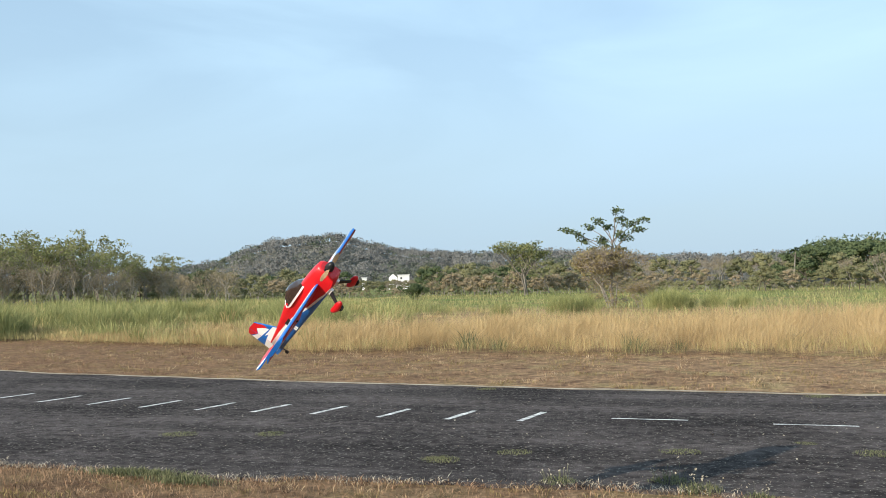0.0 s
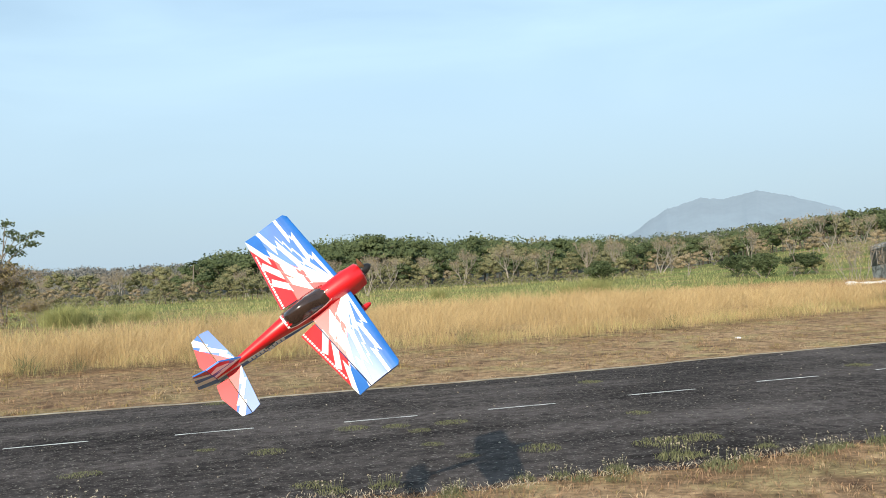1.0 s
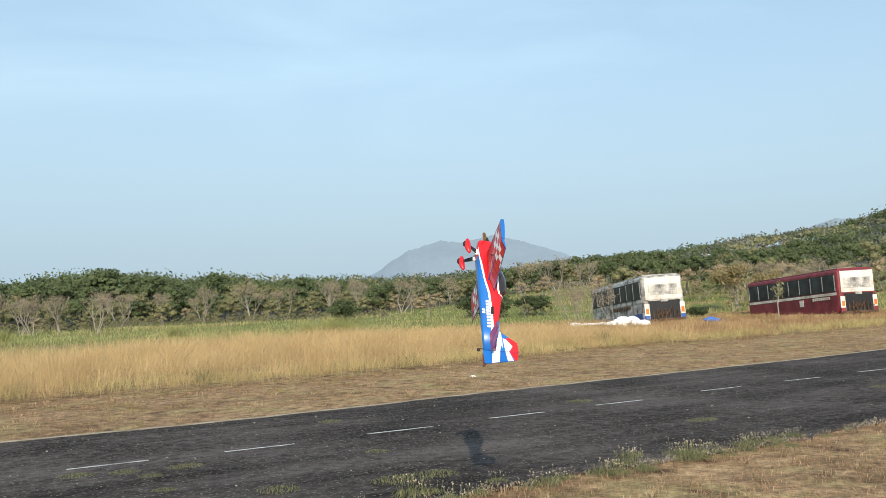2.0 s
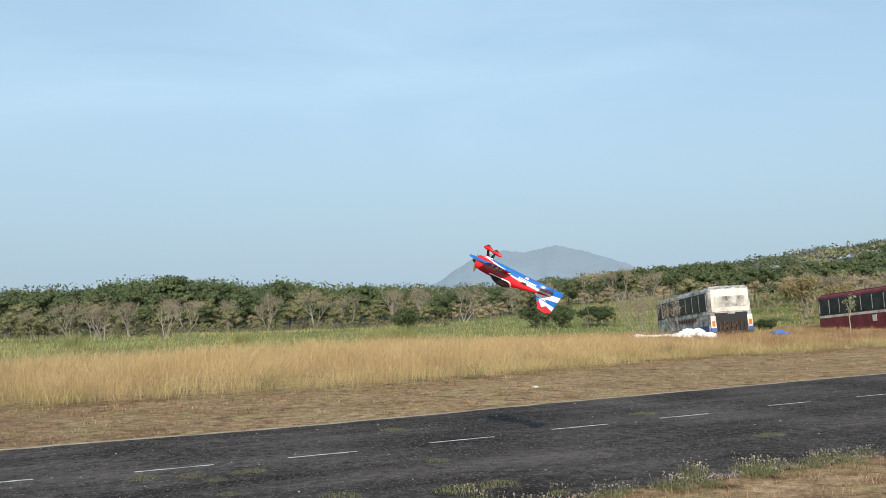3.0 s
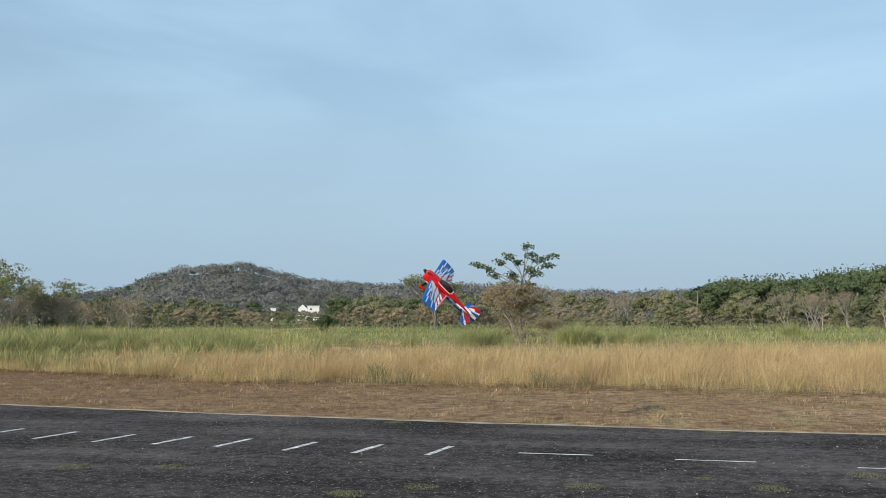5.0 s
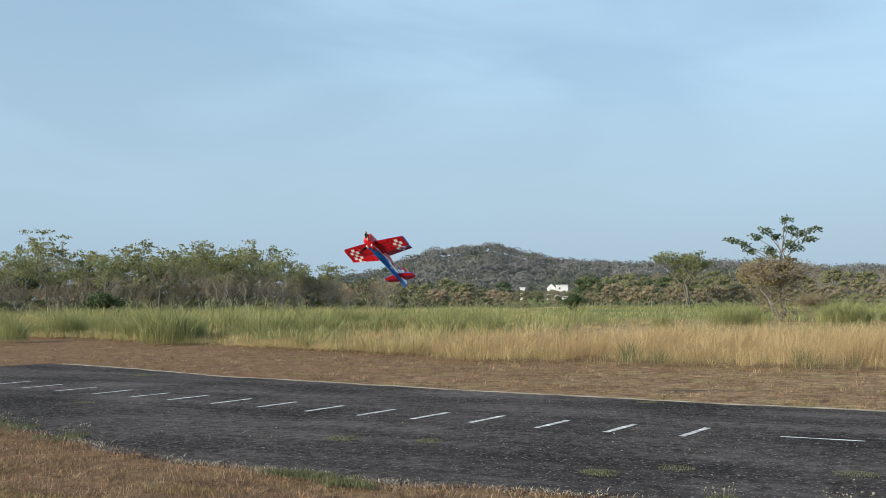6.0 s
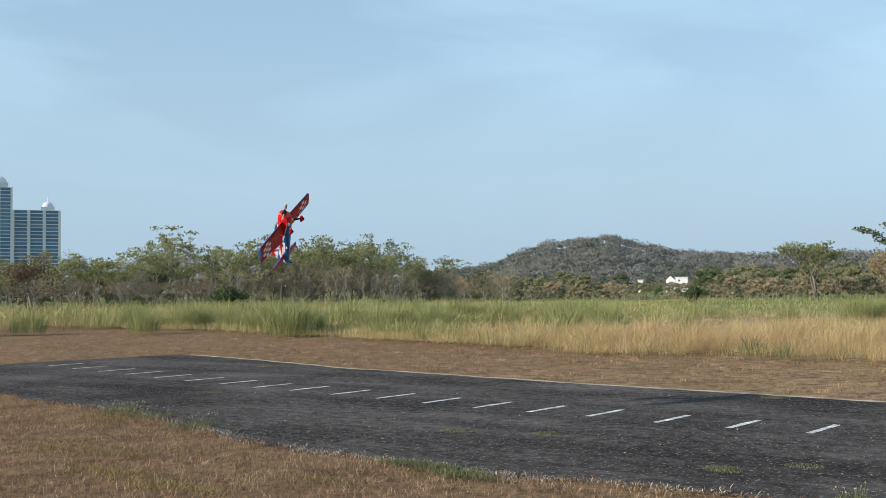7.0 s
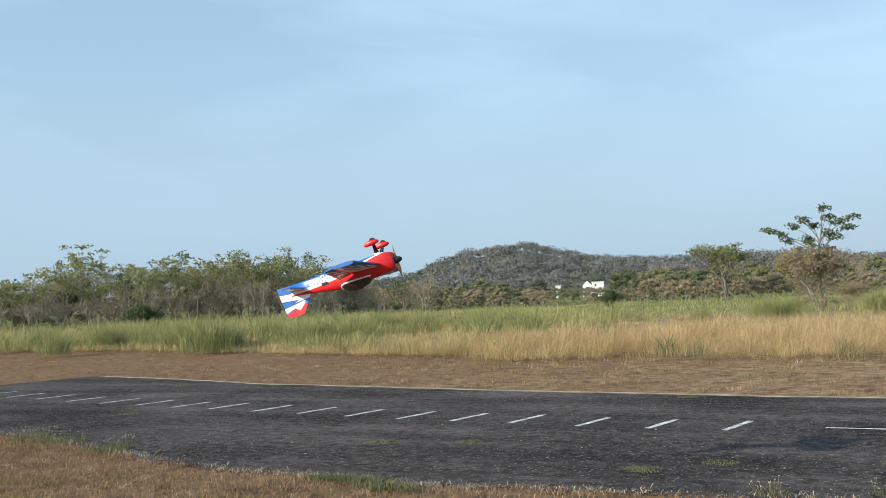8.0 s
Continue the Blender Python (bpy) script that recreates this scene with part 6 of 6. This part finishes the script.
    lines = [(wing_point(-.02, v), wing_point(1, v)) for v in (.4, .55, .7, .82, .9, .95, .98)]
    for flip in (False, True):
        s = -1 if flip else 1
        surface("wing", panel, top, low, BLUE, RED, wing_thick, root, lines, flip, label="wing panel, lightning bolts above, red with white checks below")
        hp = wing_point(.5, hinge - .006)
        a = surface("aileron", flap, top, low, BLUE, RED, wing_thick, root, (), flip, origin=(hp[0], 0, 0))
        a.rotation_euler = (0, radians(14 * s), 0)
        part("servo_arm", box((.012, .006, .016), (.02, s * .235, -.016), .001), BLACK, root)
        part("pushrod", cylinder(.0015, .0015, .075, pose(-.018, s * .235, -.020, 0, 94, 0), 6), BLACK, root)
    # tail
    tail_out = [(-.47, .012), (-.505, .235), (-.555, .245), (-.555, .012)]
    elev_out = [(-.560, .030), (-.560, .245), (-.605, .232), (-.640, .10), (-.625, .030)]
    tail_top = [([(-.46, 0), (-.66, 0), (-.66, .25)], RED), ([(-.46, .0), (-.53, .09), (-.52, .10), (-.60, .17), (-.585, .18), (-.64, .235), (-.60, .25), (-.545, .175), (-.555, .165), (-.485, .085), (-.495, .075)], WHITE)]
    flat = lambda x, y: .0045
    for flip in (False, True):
        surface("stabiliser", tail_out, tail_top, [], BLUE, RED, flat, root, (), flip)
    elevators = [surface("elevator", elev_out, tail_top, [], BLUE, RED, lambda x, y: .0035, root, (), flip, origin=(-.5575, 0, 0)) for flip in (False, True)]
    bands = [([(-.40, .03), (-.72, .0), (-.72, .05), (-.55, .07), (-.58, .085), (-.46, .075)], WHITE), ([(-.50, .085), (-.60, .10), (-.72, .115), (-.72, .165), (-.60, .125), (-.56, .15), (-.52, .13)], WHITE), ([(-.50, .10), (-.56, .152), (-.60, .128), (-.69, .165), (-.69, .21), (-.48, .21)], RED)]
    surface("fin", [(-.44, .045), (-.53, .185), (-.60, .192), (-.60, .03)], bands, bands, BLUE, BLUE, flat, root, (), False, 1)
    rudder = surface("rudder", [(-.603, -.055), (-.603, .192), (-.672, .176), (-.716, -.050)], bands, bands, BLUE, BLUE, lambda x, y: .0035, root, (), False, 1, (-.6015, 0, 0))
    part("tail_wheel", cylinder(.012, .012, .008, pose(-.60, 0, -.085, 90, 0, 0), 12), RUBBER, root)
    part("tail_strut", box((.006, .004, .035), (-.592, 0, -.068)), BLACK, root)
    # undercarriage
    for s in (1, -1):
        bm = bmesh.new()
        p, q = Vector((.165, s * .035, -.075)), Vector((.175, s * .105, -.160))
        w, t = Vector((.014, 0, 0)), Vector((0, s * .003, .003))
        vs = [bm.verts.new(v) for v in (p - w * 1.4, p + w * 1.4, q + w * .7, q - w * .7, p - w * 1.4 + t, p + w * 1.4 + t, q + w * .7 + t, q - w * .7 + t)]
        for f in ((0, 1, 2, 3), (4, 5, 6, 7), (0, 1, 5, 4), (1, 2, 6, 5), (2, 3, 7, 6), (3, 0, 4, 7)):
            bm.faces.new([vs[k] for k in f])
        part("gear_leg", bm, BLACK, root, "black carbon leg")
        part("gear_cuff", box((.045, .020, .026), (.166, s * .040, -.080), .006), FILM_WHITE, root)
        bm = bmesh.new()
        bmesh.ops.create_uvsphere(bm, u_segments=18, v_segments=10, radius=1.0, matrix=pose(.165, s * .112, -.160) @ Matrix.Diagonal((.062, .017, .022, 1)))
        for v in bm.verts:
            if v.co.x < .15:
                v.co.z += (.15 - v.co.x) * .25
        spat = part("wheel_spat", bm, FILM_RED, root, "red teardrop wheel spat", True)
        part("wheel", cylinder(.024, .024, .014, pose(.178, s * .112, -.170, 90, 0, 0), 18), RUBBER, spat)
    # spinner and propeller
    bm = bmesh.new()
    bmesh.ops.create_uvsphere(bm, u_segments=18, v_segments=12, radius=1.0, matrix=pose(.276, 0, 0) @ Matrix.Diagonal((.056, .026, .026, 1)))
    part("spinner", bm, BLACK, root, "black pointed spinner", True)
    bm = bmesh.new()
    for s in (1, -1):
        prev = None
        for k in range(7):
            r = .018 + .105 * k / 6
            c = .013 * math.sin(math.pi * (0.18 + 0.74 * k / 6)) + .003
            tw = radians(60 - 45 * k / 6)
            a = Vector((c * math.sin(tw), s * r, s * c * math.cos(tw)))
            pair = [bm.verts.new(a), bm.verts.new(Vector((-a.x, a.y, -a.z)))]
            if prev:
                bm.faces.new((prev[0], pair[0], pair[1], prev[1]))
            prev = pair
    bmesh.ops.solidify(bm, geom=bm.faces[:], thickness=.002)
    prop = part("propeller", bm, WOOD_PROP, root, "two-bladed pale wooden propeller")
    tagged(root, "red, white and blue aerobatic model aeroplane, rolling in flight", "model aeroplane")
    return root, elevators, rudder, prop


AEROPLANE, ELEVATORS, RUDDER, PROPELLER = build_aeroplane()


def motions():
    """The aeroplane hangs nose-high on its propeller and rolls about its own axis all the way."""
    rows = [
        (0.0, pose(-2.283, 5.222, 1.549, 48.0, -31.4, -40.6)),
        (0.1, pose(-2.018, 5.361, 1.546, 13.6, -35.4, -33.6)),
        (0.2, pose(-1.789, 5.460, 1.540, -20.6, -41.0, -26.3)),
        (0.3, pose(-1.496, 5.432, 1.580, -67.1, -42.5, -17.1)),
        (0.4, pose(-1.113, 5.317, 1.615, -113.5, -41.2, -10.0)),
        (0.5, pose(-0.777, 5.174, 1.592, -146.8, -36.6, -7.8)),
        (0.6, pose(-0.420, 5.009, 1.581, -169.9, -31.4, -8.6)),
        (0.7, pose(-0.096, 4.872, 1.569, 170.1, -26.9, -10.7)),
        (0.8, pose(0.244, 4.799, 1.550, 149.6, -24.2, -14.0)),
        (0.9, pose(0.583, 4.799, 1.527, 109.0, -28.3, -11.6)),
        (1.0, pose(0.926, 4.807, 1.494, 68.4, -34.2, -9.4)),
        (1.1, pose(1.275, 4.833, 1.411, 48.3, -37.6, -14.7)),
        (1.2, pose(1.647, 4.868, 1.344, 29.6, -39.9, -20.2)),
        (1.3, pose(2.058, 4.882, 1.355, 2.3, -42.0, -16.9)),
        (1.4, pose(2.482, 4.883, 1.391, -30.2, -44.5, -9.8)),
        (1.5, pose(2.886, 4.890, 1.469, -68.4, -51.8, -0.3)),
        (1.6, pose(3.270, 4.900, 1.555, -113.7, -56.4, 11.8)),
        (1.7, pose(3.554, 4.982, 1.629, -157.0, -58.9, 24.1)),
        (1.8, pose(3.718, 5.171, 1.681, 167.5, -59.9, 34.7)),
        (1.9, pose(3.889, 5.373, 1.736, 134.2, -59.9, 45.0)),
        (2.0, pose(4.066, 5.585, 1.792, 102.9, -59.0, 54.5)),
        (2.1, pose(4.246, 5.806, 1.849, 73.2, -57.5, 62.8)),
        (2.2, pose(4.430, 6.033, 1.905, 44.8, -55.5, 70.1)),
        (2.3, pose(4.614, 6.265, 1.960, 17.5, -53.4, 76.7)),
        (2.4, pose(4.797, 6.499, 2.011, -9.2, -51.0, 82.7)),
        (2.5, pose(4.978, 6.733, 2.058, -35.5, -48.4, 88.4)),
        (2.6, pose(5.155, 6.965, 2.098, -61.7, -45.7, 94.1)),
        (2.7, pose(5.327, 7.193, 2.130, -88.2, -42.7, 99.9)),
        (2.8, pose(5.492, 7.415, 2.152, -115.2, -39.4, 106.0)),
        (2.9, pose(5.486, 7.745, 2.111, -142.8, -31.5, 115.9)),
        (3.0, pose(5.337, 8.176, 2.029, -168.4, -24.5, 121.8)),
        (3.1, pose(5.180, 8.635, 1.964, 171.3, -23.6, 121.0)),
        (3.2, pose(4.976, 9.108, 1.900, 149.9, -23.3, 120.4)),
        (3.3, pose(4.749, 9.557, 1.838, 119.1, -28.2, 126.4)),
        (3.4, pose(4.493, 9.992, 1.776, 82.9, -37.0, 139.9)),
        (3.5, pose(4.222, 10.389, 1.722, 49.2, -41.8, 149.6)),
        (3.6, pose(3.953, 10.728, 1.681, 21.6, -42.8, 151.4)),
        (3.7, pose(3.624, 11.056, 1.648, 1.7, -39.7, 152.0)),
        (3.8, pose(3.259, 11.370, 1.631, -20.8, -35.3, 153.3)),
        (3.9, pose(2.879, 11.664, 1.646, -69.9, -34.3, 163.6)),
        (4.0, pose(2.460, 11.940, 1.672, -118.1, -33.5, 175.8)),
        (4.1, pose(1.958, 12.198, 1.697, -138.9, -33.0, -179.6)),
        (4.2, pose(1.430, 12.429, 1.722, -156.7, -32.8, -177.6)),
        (4.3, pose(0.925, 12.627, 1.741, -178.5, -33.4, -177.7)),
        (4.4, pose(0.422, 12.801, 1.759, 157.7, -34.8, -177.8)),
        (4.5, pose(-0.085, 12.960, 1.782, 129.3, -36.7, -177.8)),
        (4.6, pose(-0.607, 13.131, 1.820, 89.0, -40.0, -172.2)),
        (4.7, pose(-1.115, 13.246, 1.863, 46.3, -42.5, -163.5)),
        (4.8, pose(-1.593, 13.277, 1.904, 11.4, -43.1, -158.1)),
        (4.9, pose(-2.067, 13.286, 1.950, -21.4, -43.4, -153.0)),
        (5.0, pose(-2.535, 13.273, 1.998, -52.5, -43.4, -148.2)),
        (5.1, pose(-2.998, 13.239, 2.047, -82.1, -43.2, -143.8)),
        (5.2, pose(-3.455, 13.183, 2.095, -110.8, -43.0, -139.7)),
        (5.3, pose(-3.903, 13.106, 2.141, -138.8, -42.6, -135.8)),
        (5.4, pose(-4.342, 13.008, 2.183, -166.6, -42.3, -132.1)),
        (5.5, pose(-4.769, 12.891, 2.218, 165.4, -41.9, -128.4)),
        (5.6, pose(-5.182, 12.754, 2.245, 136.9, -41.6, -124.7)),
        (5.7, pose(-5.580, 12.600, 2.262, 107.5, -41.3, -120.9)),
        (5.8, pose(-5.959, 12.430, 2.267, 76.8, -41.1, -116.8)),
        (5.9, pose(-6.203, 12.027, 2.240, 43.0, -40.9, -111.0)),
        (6.0, pose(-6.360, 11.506, 2.208, 11.6, -40.9, -106.2)),
        (6.1, pose(-6.570, 11.117, 2.207, -11.8, -41.6, -104.7)),
        (6.2, pose(-6.777, 10.785, 2.234, -45.6, -43.6, -95.2)),
        (6.3, pose(-6.984, 10.485, 2.275, -84.4, -44.6, -81.1)),
        (6.4, pose(-7.218, 10.211, 2.317, -126.1, -43.7, -69.3)),
        (6.5, pose(-7.421, 9.948, 2.349, -163.7, -41.7, -61.1)),
        (6.6, pose(-7.548, 9.685, 2.360, 171.7, -36.1, -59.8)),
        (6.7, pose(-7.614, 9.421, 2.361, 148.6, -31.5, -59.3)),
        (6.8, pose(-7.623, 9.155, 2.353, 119.9, -31.9, -56.6)),
        (6.9, pose(-7.584, 8.875, 2.341, 88.5, -33.5, -53.0)),
        (7.0, pose(-7.505, 8.581, 2.325, 56.5, -35.2, -49.0)),
        (7.1, pose(-7.381, 8.248, 2.260, 25.0, -37.1, -45.2)),
        (7.2, pose(-7.190, 7.907, 2.196, -8.0, -38.5, -39.7)),
        (7.3, pose(-6.939, 7.573, 2.193, -43.5, -36.1, -27.9)),
        (7.4, pose(-6.653, 7.236, 2.196, -81.2, -31.2, -14.2)),
        (7.5, pose(-6.230, 7.010, 2.183, -121.1, -26.6, -1.6)),
        (7.6, pose(-5.838, 6.791, 2.095, -148.9, -18.4, 7.4)),
        (7.7, pose(-5.367, 6.622, 1.982, -166.2, -12.7, 11.6)),
        (7.8, pose(-4.918, 6.458, 1.930, -173.1, -12.9, 11.4)),
        (7.9, pose(-4.413, 6.344, 1.865, -177.6, -13.3, 11.1)),
        (8.0, pose(-3.886, 6.234, 1.827, 178.0, -13.6, 10.8)),
    ]
    walk(AEROPLANE, rows)
    lift, yaw = [], []
    for t, m in rows:
        lift.append((t, pose(-.5575, 0, 0, 0, 20 * m[2][2], 0)))
        yaw.append((t, pose(-.6015, 0, 0, 0, 0, -22 * m[2][1])))
    for e in ELEVATORS:
        walk(e, lift)
    walk(RUDDER, yaw)
    walk(PROPELLER, [(0.1 * k, pose(.288, 0, 0, 80 * k, 0, 0)) for k in range(81)])


motions()
